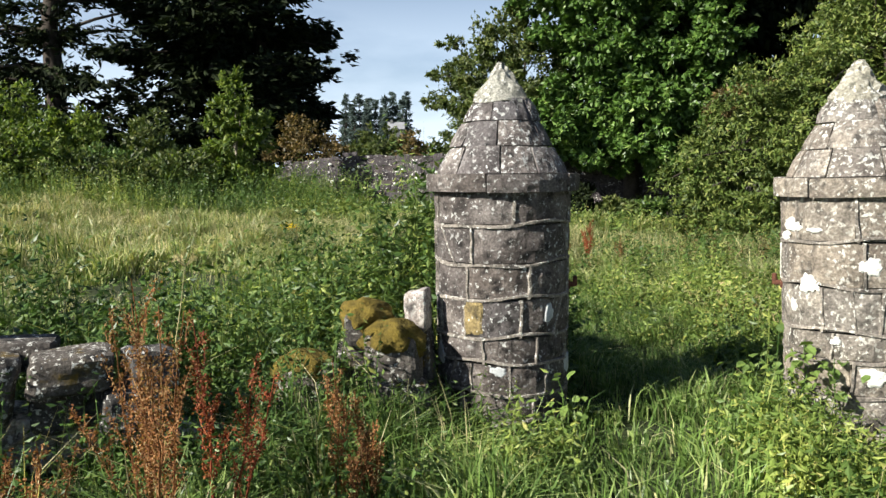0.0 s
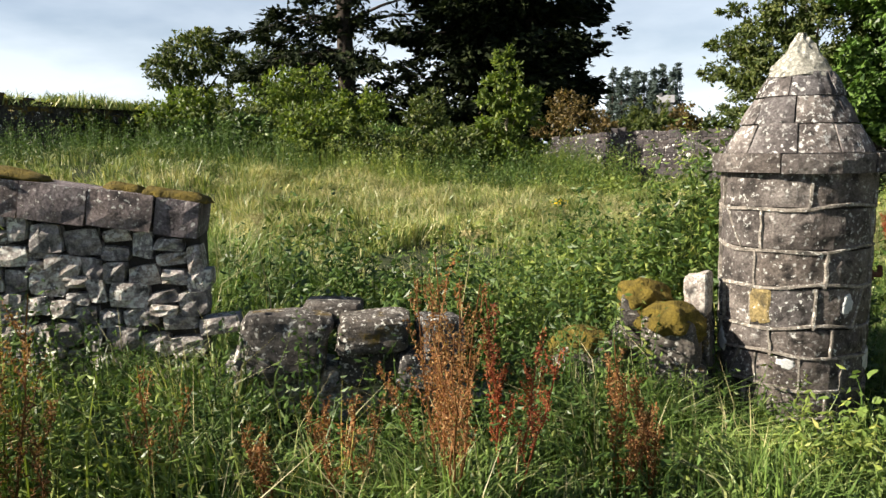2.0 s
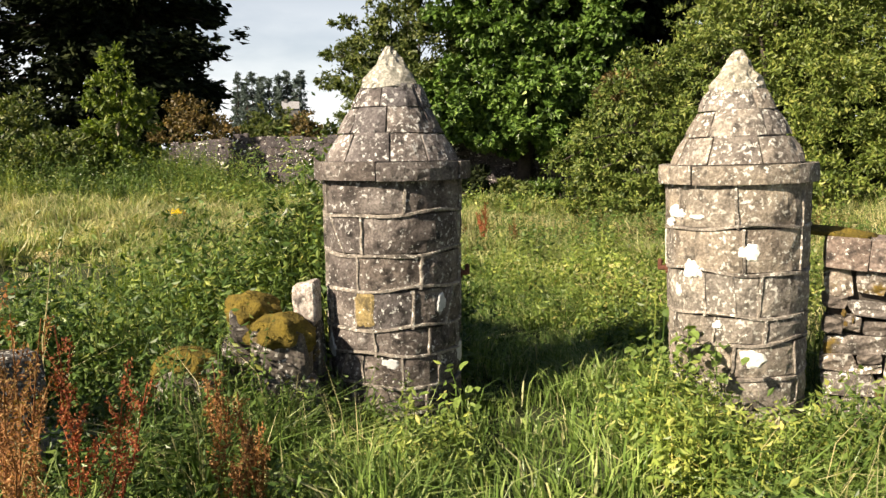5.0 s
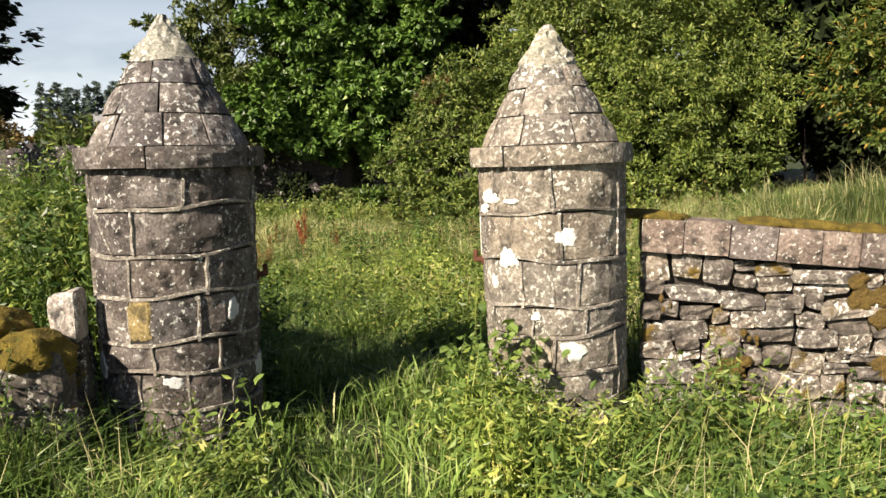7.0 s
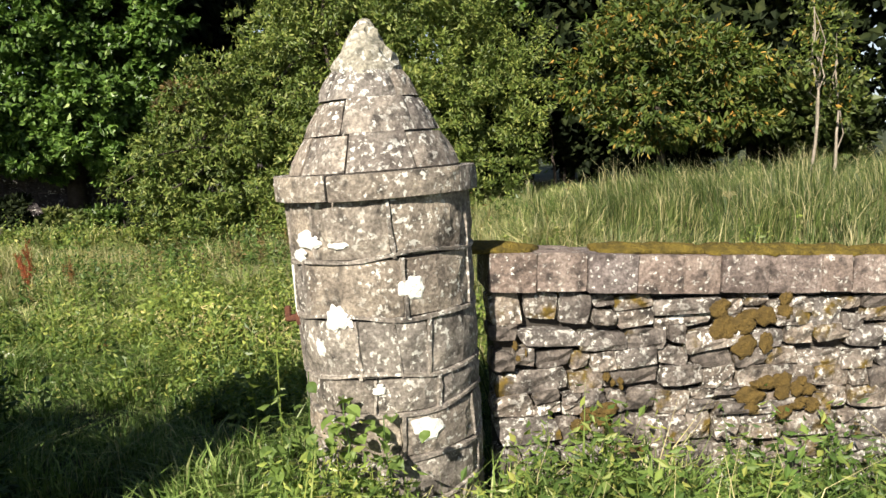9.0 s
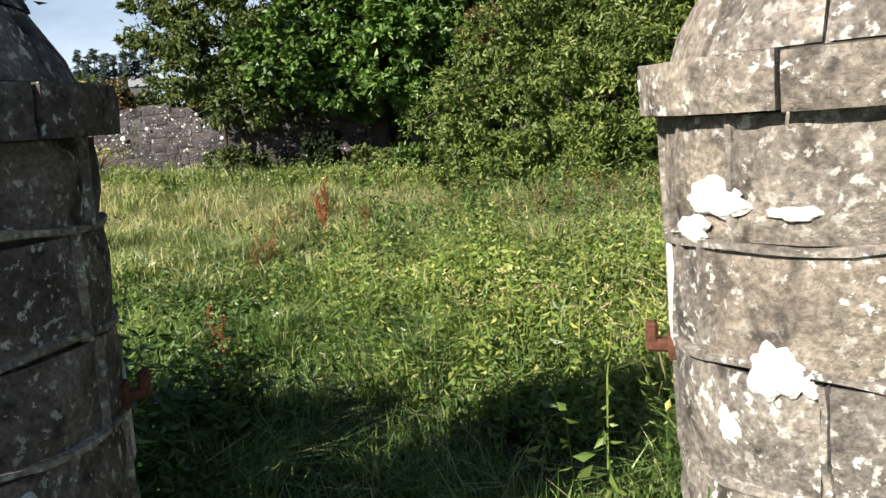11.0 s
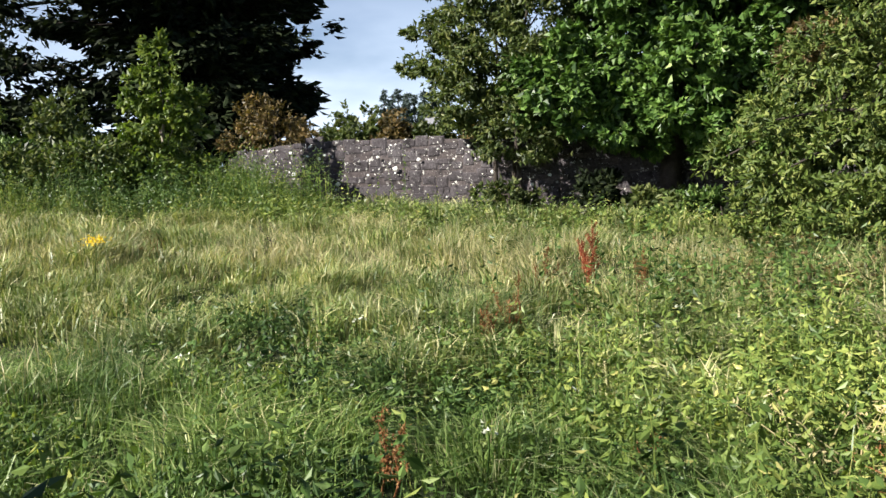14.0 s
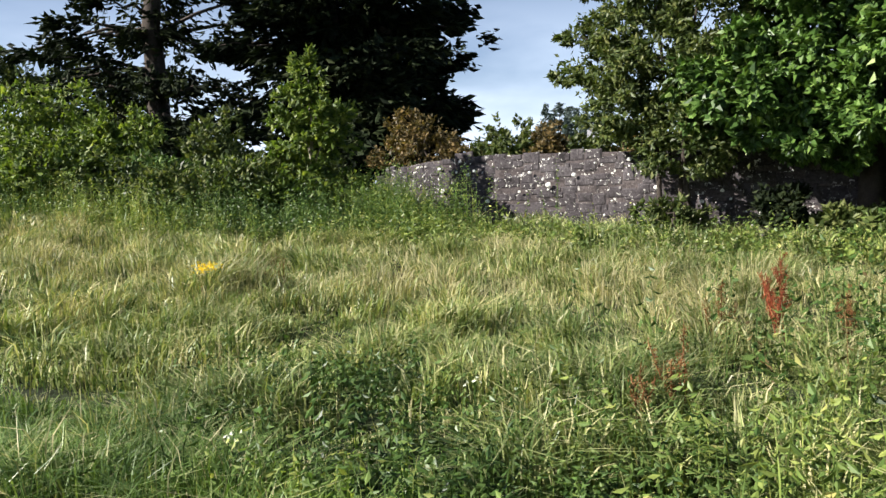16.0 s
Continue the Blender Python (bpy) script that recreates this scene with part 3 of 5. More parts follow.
def wall_run(wall, p0, d, length, z_top, slope, cope_h, depth, mat_c, mat_r, seed, bottom, cope_w=(0.22, 0.42), end_steps=0.0, big=0.0):
    """A rubble wall with coping from p0 along d; z_top rises by slope. The front faces to the right of d turned by -90 degrees."""
    rr = random.Random(seed)
    ang = math.atan2(d[1], d[0])
    nrm = (d[1], -d[0])

    def spot(u, z, off):
        return Matrix.Translation((p0[0] + d[0] * u + nrm[0] * off - wall.location.x, p0[1] + d[1] * u + nrm[1] * off - wall.location.y, z - wall.location.z)) @ Matrix.Rotation(ang, 4, "Z")

    u = 0.0
    while u < length:
        w = min(rr.uniform(*cope_w), length - u + 0.02)
        zc = z_top + slope * (u + w / 2) - cope_h / 2 + rr.uniform(-0.008, 0.008)
        me = stone_mesh("coping_stone", w - 0.004, cope_h, depth, rr.random(), 0.004, 0.05)
        ob = place_part("coping_stone", me, mat_c, wall, spot(u + w / 2, zc, rr.uniform(-0.012, 0.012)))
        ob.rotation_euler.rotate_axis("Y", -math.atan(slope))
        u += w
    # rubble facing in broken courses
    zr = -cope_h - 0.01
    while z_top + zr > bottom:
        h = rr.uniform(0.075, 0.155)
        u = -end_steps * max(0, (-zr - cope_h - 0.15)) * rr.uniform(0.5, 1.3)
        while u < length:
            w = rr.uniform(0.08, 0.21) if rr.random() > big else rr.uniform(0.26, 0.4)
            split = h > 0.11 and rr.random() < 0.3
            for k in range(2 if split else 1):
                hh = h / 2 if split else h
                zc = z_top + slope * (u + w / 2) + zr - (hh * k + hh / 2)
                me = stone_mesh("rubble_stone", w - 0.007, hh * rr.uniform(0.88, 1.0) - 0.004, 0.16, rr.random(), 0.012, 0.17)
                ob = place_part("rubble_stone", me, mat_r, wall, spot(u + w / 2, zc + rr.uniform(-0.02, 0.02), depth / 2 - 0.115 + rr.uniform(-0.02, 0.02)))
                ob.rotation_euler.rotate_axis("Y", rr.uniform(-0.13, 0.13))
            u += w
        zr -= h
    # earth and rubble heart behind the facing
    v, t = [], []
    for k, u in enumerate(np.linspace(0.03, length, 14)):
        for off, z in ((depth / 2 - 0.12, bottom - 0.3), (depth / 2 - 0.12, z_top + slope * u - cope_h * 0.6), (-depth / 2 + 0.03, z_top + slope * u - cope_h * 0.6), (-depth / 2 + 0.03, bottom - 0.3)):
            v.append((p0[0] + d[0] * u + nrm[0] * off - wall.location.x, p0[1] + d[1] * u + nrm[1] * off - wall.location.y, z - wall.location.z))
    for k in range(13):
        for j in range(4):
            a, b, c, e = k * 4 + j, k * 4 + (j + 1) % 4, (k + 1) * 4 + (j + 1) % 4, (k + 1) * 4 + j
            t += [(a, b, c), (a, c, e)]
    t += [(0, 1, 2), (0, 2, 3), (52, 54, 53), (52, 55, 54)]
    tri_mesh("wall_heart", np.array(v), np.array(t), M_CORE, wall)


def moss_strip(wall, p0, d, length, z_top, slope, depth, seed, cover, name="moss_cushion"):
    """Cushions of moss along the top of a coping."""
    rr = random.Random(seed)
    nrm = (d[1], -d[0])
    u = rr.uniform(0, 0.1)
    while u < length:
        w = rr.uniform(0.12, 0.4)
        if rr.random() < cover:
            bm = bmesh.new()
            bmesh.ops.create_icosphere(bm, subdivisions=3, radius=1)
            dp = rr.uniform(0.5, 0.95) * depth / 2
            for v in bm.verts:
                k = 1 + 0.35 * noise.noise(Vector((v.co.x * 2 + seed * 7 + u, v.co.y * 2, v.co.z)))
                v.co = Vector((v.co.x * w * 0.6 * k, v.co.y * dp * k, max(v.co.z, -0.3) * 0.035 * k))
            ob = part(name, bm, M_MOSS, wall, "ochre moss cushion", True)
            off = rr.uniform(0, 0.3) * (depth / 2 - dp) + 0.02
            ob.location = (p0[0] + d[0] * u + nrm[0] * off - wall.location.x, p0[1] + d[1] * u + nrm[1] * off - wall.location.y, z_top + slope * u + 0.008 - wall.location.z)
            ob.rotation_euler = (0, -math.atan(slope), math.atan2(d[1], d[0]))
        u += w * 0.8


LD = (-0.777, -0.63)
left_wall = empty("left_wing_wall", -3.5, -2.1, 0, "tumbledown dry stone wall with mossy coping, broken end", "wall", kind="structure")
L0 = (-3.49 - 0.63 * 0.17, -2.11 + 0.777 * 0.17)
# built from its far end towards the break, so that its face looks at the path
LEN_L = 3.6
LE = (L0[0] + LD[0] * LEN_L, L0[1] + LD[1] * LEN_L)
wall_run(left_wall, LE, (-LD[0], -LD[1]), LEN_L, 1.27 + 0.155 * LEN_L, -0.155, 0.19, 0.36, M_COPE, M_RUB, 21, 0.05, (0.22, 0.36))
moss_strip(left_wall, LE, (-LD[0], -LD[1]), LEN_L, 1.27 + 0.155 * LEN_L, -0.155, 0.34, 5, 0.7)

RD = (0.965, -0.262)
right_wall = empty("right_wing_wall", 1.4, -0.1, 0, "pinkish dry stone wall with mossy dressed coping", "wall", kind="structure")
R0 = (1.38 + 0.262 * 0.16, -0.11 + 0.965 * 0.16)
wall_run(right_wall, R0, RD, 5.2, 1.055, -0.075, 0.17, 0.34, M_COPE_R, M_RUB_R, 33, -0.3, (0.14, 0.27), big=0.12)
moss_strip(right_wall, R0, RD, 5.2, 1.055, -0.075, 0.32, 8, 0.6)


def loose_block(x, y, z, w, h, d, rz, mat, seed, label, name="fallen_block", square=9.0, moss=0.0):
    """A quarried block with worn edges and a rough skin; moss: how much of its top a cushion covers."""
    bm = bmesh.new()
    bmesh.ops.create_cube(bm, size=2)
    bmesh.ops.subdivide_edges(bm, edges=bm.edges[:], cuts=7, use_grid_fill=True)
    for v in bm.verts:
        k = sum(abs(c) ** square for c in v.co) ** (1 / square)
        p = v.co / k
        big = noise.noise(p * 1.3 + Vector((seed * 3.1, 0, 0)))
        fine = noise.noise(p * 5 + Vector((0, seed * 2.3, 0)))
        p = p * (1 + 0.07 * big + 0.035 * fine)
        v.co = Vector((p.x * w / 2 + 0.06 * w * p.z * math.sin(seed), p.y * d / 2, p.z * h / 2 + 0.05 * h * p.x * math.cos(seed)))
    ob = part(name, bm, mat)
    ob.matrix_world = pose(x, y, z, random.Random(seed).uniform(-4, 4), random.Random(seed + 1).uniform(-5, 5), rz)
    if moss:
        bm = bmesh.new()
        bmesh.ops.create_icosphere(bm, subdivisions=4, radius=1)
        for v in bm.verts:
            k = 1 + 0.28 * noise.noise(v.co * 2.1 + Vector((seed * 5, 0, 0))) + 0.07 * noise.noise(v.co * 9)
            v.co = Vector((v.co.x * w * 0.53 * moss * k, v.co.y * d * 0.53 * moss * k, max(v.co.z, -0.9) * 0.115 * k))
        cap = part("moss_cushion", bm, M_MOSS, ob, "thick olive-ochre moss cushion", True)
        cap.location = (0, 0, h / 2 - 0.045)
    return tagged(ob, label, "stone block", "fallen stones of the wall")


# ---- trees and bushes ----


def crown_leaves(clumps, n, ln, wd, droop=0.2, spread=0.5, sub=26, up_bias=0.3):
    """Leaves on tufts that sit on the shells of the clumps (x, y, z, rx, ry, rz)."""
    vol = np.array([c[3] * c[4] + c[4] * c[5] + c[3] * c[5] for c in clumps])
    share = (vol / vol.sum() * n).astype(int)
    out = []
    for c, k in zip(clumps, share):
        if k < 4:
            continue
        ctr, rad = np.array(c[:3]), np.array(c[3:6])
        ns = max(6, int(sub * (rad.mean() ** 1.3) * 3))
        dirs = rng.normal(0, 1, (ns, 3))
        dirs /= np.linalg.norm(dirs, axis=1, keepdims=True)
        tuft = dirs * rng.uniform(0.62, 1.08, (ns, 1))
        which = rng.integers(0, ns, k)
        r = spread * rng.uniform(0.5, 1.2, ns)[which] * min(0.55, 0.42 / max(rad.mean(), 0.3) + 0.16)
        loc = rng.normal(0, 0.45, (k, 3)) * r[:, None]
        pos = ctr + (tuft[which] + loc) * rad
        d = tuft[which] * 0.7 + rng.normal(0, 0.7, (k, 3))
        d[:, 2] -= droop
        up = rng.normal(0, 0.55, (k, 3)) + tuft[which] * 0.6
        up[:, 2] += up_bias + 0.4
        s = rng.uniform(0.65, 1.3, k)
        out.append(leaf_arrays(pos, d, up, ln * s, wd * s))
    return joined(out)


def lumps(clumps, k, size=0.5, low=-0.55):
    """Breaks each large clump into smaller ones on its shell, so that the crown shows billows and hollows."""
    out = []
    for x, y, z, rx, ry, rz in clumps:
        out.append((x, y, z, rx * 0.55, ry * 0.55, rz * 0.55))
        for i in range(k):
            u = low + (1 - low) * (i + rng.uniform(0.2, 0.8)) / k
            a = 2.4 * i + rng.uniform(-0.5, 0.5)
            c = math.sqrt(max(0.0, 1 - u * u))
            f, g = size * rng.uniform(0.75, 1.15), 0.78
            out.append((x + g * rx * c * math.cos(a), y + g * ry * c * math.sin(a), z + g * rz * u, rx * f, ry * f, rz * f * 0.8))
    return out


def broad_tree(name, x, y, clumps, n, ln, wd, mat, label, category="tree", trunk_r=0.12, bark=None, group="", droop=0.2, stems=1, spread=0.5, fork=0.45):
    zb = float(ground_z(x, y)) - 0.1
    t = empty(name, x, y, zb, label, category, group)
    org = np.array([x, y, zb])
    zmax = max(c[2] for c in clumps)
    for s in range(stems):
        dx, dy = (rng.uniform(-0.35, 0.35, 2) if stems > 1 else (0, 0))
        top = np.array([x + dx * 1.5, y + dy * 1.5, zb + (zmax - zb) * 0.9])
        p = bent_path((x + dx, y + dy, zb), top, 8, 0.06 * (zmax - zb) / 4) - org
        v, f = tube_arrays(p, np.linspace(trunk_r, trunk_r * 0.3, 8) / (1 + 0.3 * (stems - 1)), 7)
        bole = tri_mesh("trunk", v, f, bark or M_BARK, t, smooth=True)
        if s == 0:
            main, first = p, bole
    for c in clumps[:14]:
        a = main[min(7, int(8 * fork * rng.uniform(0.6, 1.5)))]
        p = bent_path(a, np.array(c[:3]) - org, 6, 0.08, 0.1)
        v, f = tube_arrays(p, np.linspace(trunk_r * 0.4, trunk_r * 0.1, 6), 5)
        tri_mesh("limb", v, f, bark or M_BARK, first, smooth=True)
    v, f = crown_leaves(clumps, n, ln, wd, droop, spread)
    tri_mesh("crown", v - org, f, mat, t)
    return t


def fir_tree(name, x, y, z_top, r_max, z_low, n_br, n_leaf, mat, label, trunk_r, leaf=(0.28, 0.09), thin=0.5, group="", taper=0.75, power=1.6):
    """A big conifer with layered, uneven, drooping branches and gaps of sky."""
    zb = float(ground_z(x, y)) - 0.1
    t = empty(name, x, y, zb, label, "tree", group)
    org = np.array([x, y, zb])
    v, f = tube_arrays(bent_path((0, 0, 0), (0, 0, z_top - zb), 9, 0.05), np.linspace(trunk_r, 0.04, 9), 8)
    tri_mesh("trunk", v, f, M_BARK, t, smooth=True)
    wood, lv = [], []
    per = n_leaf // n_br
    for i in range(n_br):
        u = rng.uniform(0, 1) ** 0.9
        z = z_low + (z_top - z_low) * u
        ln = r_max * (1 - taper * u ** power) * rng.uniform(0.55, 1.1) + 0.3 * (1 - u)
        a = rng.uniform(0, 2 * np.pi)
        tip = np.array([x + np.cos(a) * ln, y + np.sin(a) * ln, z + ln * rng.uniform(-0.22, 0.18)])
        p = bent_path((x, y, z), tip, 7, 0.06, ln * 0.06)
        wood.append(tube_arrays(p - org, np.linspace(0.07, 0.012, 7), 4))
        nt = 9
        spot_s = np.sort(rng.beta(1.7, 0.9, nt))
        own = rng.integers(0, nt, per)
        s = np.clip(spot_s[own] + rng.normal(0, 0.035, per), 0.05, 1.0)
        idx = s * 5.999
        k = idx.astype(int)
        w = (idx - k)[:, None]
        pos = p[k] * (1 - w) + p[k + 1] * w
        side = (rng.normal(0, 0.85, (nt, 3))[own] + rng.normal(0, 0.5, (per, 3))) * (thin * (0.3 + 0.7 * np.sin(np.pi * np.clip(s, 0.1, 0.95))))[:, None] * np.array([1, 1, 0.38])
        clump = np.sin(s * 23 + i) * 0.12
        pos = pos + side
        pos[:, 2] += clump - 0.1
        d = np.stack([np.cos(a) + rng.normal(0, 0.6, per), np.sin(a) + rng.normal(0, 0.6, per), rng.normal(-0.35, 0.4, per)], 1)
        up = rng.normal(0, 0.5, (per, 3)) + [0, 0, 0.8]
        sc = rng.uniform(0.6, 1.3, per)
        lv.append(leaf_arrays(pos - org, d, up, leaf[0] * sc, leaf[1] * sc))
    v, f = joined(wood)
    tagged(tri_mesh("branch_work", v, f, M_BARK, t), kind="stuff")
    v, f = joined(lv)
    tri_mesh("crown", v, f, mat, t)
    return t


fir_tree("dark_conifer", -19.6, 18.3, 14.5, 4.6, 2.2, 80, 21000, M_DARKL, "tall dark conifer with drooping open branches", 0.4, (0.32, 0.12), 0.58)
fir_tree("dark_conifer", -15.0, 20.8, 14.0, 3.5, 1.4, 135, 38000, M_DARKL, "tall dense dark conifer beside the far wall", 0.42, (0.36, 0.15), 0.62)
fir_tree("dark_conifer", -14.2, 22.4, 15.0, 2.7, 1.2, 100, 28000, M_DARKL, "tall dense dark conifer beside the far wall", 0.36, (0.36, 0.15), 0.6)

broad_tree("oak_tree", -26.4, 17.0, [(-26.4, 17, 5.2, 1.2, 1.2, 0.8), (-27.0, 16.2, 4.6, 0.9, 0.9, 0.6), (-25.4, 17.8, 4.9, 0.9, 0.9, 0.7), (-26.2, 17.2, 5.9, 0.7, 0.7, 0.4), (-26.2, 17, 3.6, 1.0, 1.0, 0.6)], 7000, 0.16, 0.11, M_SCRUB,
           "small round-headed tree against the sky", trunk_r=0.14)
broad_tree("oak_tree", -23.0, 18.5, [(-23, 18.5, 4.4, 1.6, 1.5, 1.2), (-24, 17.8, 3.4, 1.3, 1.3, 1.0), (-22, 19.2, 3.6, 1.3, 1.3, 1.2)], 7000, 0.16, 0.11, M_SCRUB, "small bushy tree at the meadow's edge", trunk_r=0.12)


def bush(x, y, r, h, n, mat, label, ln=0.13, wd=0.08, k=5, name="bush", lift=0.0, bark=None):
    zb = float(ground_z(x, y))
    cl = []
    for i in range(k):
        a, q = rng.uniform(0, 6.28), rng.uniform(0.15, 0.65) * r
        zz = rng.uniform(0.3, 0.8) * h
        s = r * rng.uniform(0.4, 0.6)
        cl.append((x + q * math.cos(a), y + q * math.sin(a), zb + lift + zz, s, s, min(s, h * 0.32)))
    cl.append((x, y, zb + lift + h * 0.8, r * 0.35, r * 0.35, h * 0.22))
    return broad_tree(name, x, y, cl, n, ln, wd, mat, label, "bush", 0.05, bark, stems=2)


# scrub along the far left edge of the meadow
for i in range(13):
    u = i / 14
    x, y = -21 + 11.5 * u + rng.uniform(-0.6, 0.6), 9.0 + 6.2 * u + rng.uniform(-0.9, 0.9)
    bush(x, y, rng.uniform(1.2, 1.8), rng.uniform(1.0, 1.55), 3600, (M_SCRUB, M_NETTLE, M_SCRUB, M_BRIGHT)[i % 4], "dense green hawthorn scrub at the meadow's edge", name="hawthorn_bush")
for x, y, r, h in ((-17.0, 12.3, 1.5, 2.6), (-15.4, 13.0, 1.2, 1.9), (-19.0, 11.0, 1.3, 1.9)):
    bush(x, y, r, h, 5000, M_BRIGHT, "yellow-green leafy bush at the meadow's edge", name="sallow_bush")
for x, y, r, h in ((-13.4, 14.5, 1.3, 2.2), (-11.8, 15.2, 1.0, 1.8)):
    bush(x, y, r, h, 4500, M_SCRUB, "twiggy brownish hawthorn bush", name="hawthorn_bush", bark=M_BARK_P)
broad_tree("young_tree", -10.8, 14.4, [(-10.8, 14.4, 3.55, 0.35, 0.35, 0.5), (-10.95, 14.3, 2.9, 0.6, 0.6, 0.5), (-10.5, 14.5, 2.7, 0.6, 0.6, 0.4), (-10.8, 14.4, 2.2, 0.75, 0.75, 0.4)], 5000, 0.13, 0.08, M_BRIGHT,
           "young yellow-green tree on a pale stem", trunk_r=0.06, bark=M_BARK_P)
broad_tree("russet_bush", -10.4, 18.2, [(-10.3, 18.2, 2.3, 0.8, 0.8, 0.6), (-10.9, 18.3, 2.7, 0.45, 0.5, 0.45), (-11.2, 18.2, 2.0, 0.6, 0.6, 0.5), (-9.5, 18.6, 2.0, 0.7, 0.7, 0.4)], 4600, 0.11, 0.07, M_REDL,
           "russet autumn-tinted bush growing over the far wall", "bush", 0.06)
for x, h in ((-7.6, 0.9), (-6.6, 1.2), (-5.6, 1.4)):
    bush(x, 18.3, 0.9, h * 0.7 + 0.85, 2600, (M_REDL, M_SCRUB)[int(x) % 2], "brown-green scrub behind the far wall", name="scrub_bush")
for x, h in ((-8.7, 2.4), (-8.0, 2.4), (-7.3, 2.4), (-6.2, 2.35), (-5.2, 2.35), (-4.4, 2.5)):
    bush(x, 18.6, 0.85, h, 2600, (M_SCRUB, M_REDL)[int(-x) % 2], "brown-green scrub behind the far wall", name="scrub_bush")
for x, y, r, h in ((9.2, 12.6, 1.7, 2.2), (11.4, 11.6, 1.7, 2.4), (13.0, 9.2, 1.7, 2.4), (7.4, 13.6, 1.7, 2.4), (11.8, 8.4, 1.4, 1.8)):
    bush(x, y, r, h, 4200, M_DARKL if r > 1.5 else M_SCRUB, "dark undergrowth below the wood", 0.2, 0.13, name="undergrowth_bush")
bush(-3.7, 15.0, 0.75, 0.85, 2200, M_SCRUB, "ferny undergrowth at the hawthorn's foot", 0.12, 0.06, name="undergrowth_bush")
# every third bush has near-black leaves for the shade below the trees
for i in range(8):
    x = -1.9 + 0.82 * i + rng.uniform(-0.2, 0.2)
    bush(x, 14.9 - 0.06 * i + rng.uniform(-0.3, 0.3), rng.uniform(0.7, 1.0), rng.uniform(0.7, 1.15), 2300, (M_DARKL, M_SCRUB, M_NETTLE)[i % 3], "undergrowth below the trees, part coloured near-black for shade", 0.13, 0.07, name="undergrowth_bush")
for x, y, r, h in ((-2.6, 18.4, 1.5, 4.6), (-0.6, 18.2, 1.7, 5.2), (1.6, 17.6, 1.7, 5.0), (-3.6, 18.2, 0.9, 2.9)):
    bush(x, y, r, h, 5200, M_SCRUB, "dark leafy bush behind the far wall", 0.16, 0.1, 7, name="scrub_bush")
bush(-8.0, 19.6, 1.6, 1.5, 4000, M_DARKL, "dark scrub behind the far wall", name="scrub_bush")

broad_tree("hawthorn_tree", -3.9, 15.8, [(-4.00, 15.8, 4.6, 0.8, 0.8, 0.7), (-4.70, 15.8, 4.0, 0.8, 0.8, 0.5), (-3.20, 15.9, 4.2, 0.9, 0.8, 0.8), (-5.00, 15.7, 3.3, 0.8, 0.7, 0.45), (-4.10, 15.6, 3.1, 1.0, 0.9, 0.7), (-3.00, 15.7, 3.0, 1.0, 0.9, 0.8),
                                         (-4.70, 15.6, 2.4, 0.8, 0.7, 0.45), (-3.60, 15.5, 1.9, 1.0, 0.8, 0.6), (-3.70, 16, 5.3, 0.3, 0.3, 0.4), (-5.50, 15.7, 3.9, 0.45, 0.3, 0.12), (-5.70, 15.7, 3.2, 0.45, 0.3, 0.12), (-5.30, 15.7, 4.7, 0.35, 0.3, 0.12)], 26000, 0.12, 0.06, M_SCRUB,
           "brown-green hawthorn tree in front of the far wall", trunk_r=0.09, stems=3)
SYC = [(-1.9, 15.4, 4.6, 1.3, 1.2, 1.3), (-0.5, 15.0, 3.4, 1.3, 1.2, 1.2), (-2.3, 15.0, 2.7, 1.2, 1.1, 1.0), (0.5, 15.2, 4.6, 1.5, 1.3, 1.4), (-0.9, 15.6, 5.9, 1.6, 1.4, 1.2), (1.1, 15.0, 2.8, 1.2, 1.1, 1.1), (-0.7, 14.6, 2.2, 1.0, 0.9, 0.8),
       (-2.6, 15.6, 5.9, 1.1, 1.1, 1.0), (0.8, 15.6, 6.3, 1.5, 1.4, 1.2), (-1.6, 15.0, 1.8, 0.9, 0.9, 0.5), (0.4, 14.7, 1.6, 0.8, 0.8, 0.5), (-1.5, 16, 7.2, 1.6, 1.5, 1.2)]
broad_tree("sycamore_tree", -0.8, 15.8, lumps(SYC, 8, 0.42, -0.85), 90000, 0.15, 0.11, M_SYC, "large bright green sycamore with dense drooping leaves", trunk_r=0.22, droop=0.6, spread=0.45)
WIL = [(0.7, 11.3, 1.25, 0.8, 0.8, 0.75), (1.3, 11.6, 1.9, 0.9, 0.9, 0.95), (2.0, 11.6, 2.4, 1.1, 1.0, 1.1), (3.0, 11.8, 2.9, 1.3, 1.1, 1.3), (4.2, 11.8, 3.5, 1.4, 1.2, 1.4), (5.4, 11.6, 3.6, 1.4, 1.2, 1.4), (2.2, 10.8, 1.4, 1.1, 0.9, 0.8), (3.6, 10.7, 1.7, 1.3, 1.0, 1.0),
       (5.0, 10.6, 2.0, 1.3, 1.0, 1.1), (6.4, 10.4, 2.2, 1.2, 1.0, 1.2), (6.8, 11.4, 3.4, 1.3, 1.2, 1.3), (4.6, 12.4, 5.0, 1.5, 1.3, 1.2), (6.4, 12.4, 5.0, 1.5, 1.3, 1.2), (3.2, 12.4, 4.0, 1.0, 1.0, 0.9),
       (2.0, 10.6, 0.6, 1.1, 0.9, 0.6), (3.8, 10.3, 0.7, 1.4, 0.9, 0.7), (5.6, 10.2, 0.9, 1.4, 0.9, 0.8), (1.0, 11.0, 0.6, 0.8, 0.8, 0.6)]
broad_tree("willow_bush", 3.6, 11.8, lumps(WIL, 9, 0.42, -0.9), 125000, 0.1, 0.042, M_WILLOW, "huge rounded olive-green willow bush at the meadow's edge", "bush", 0.12, stems=3, spread=0.65)
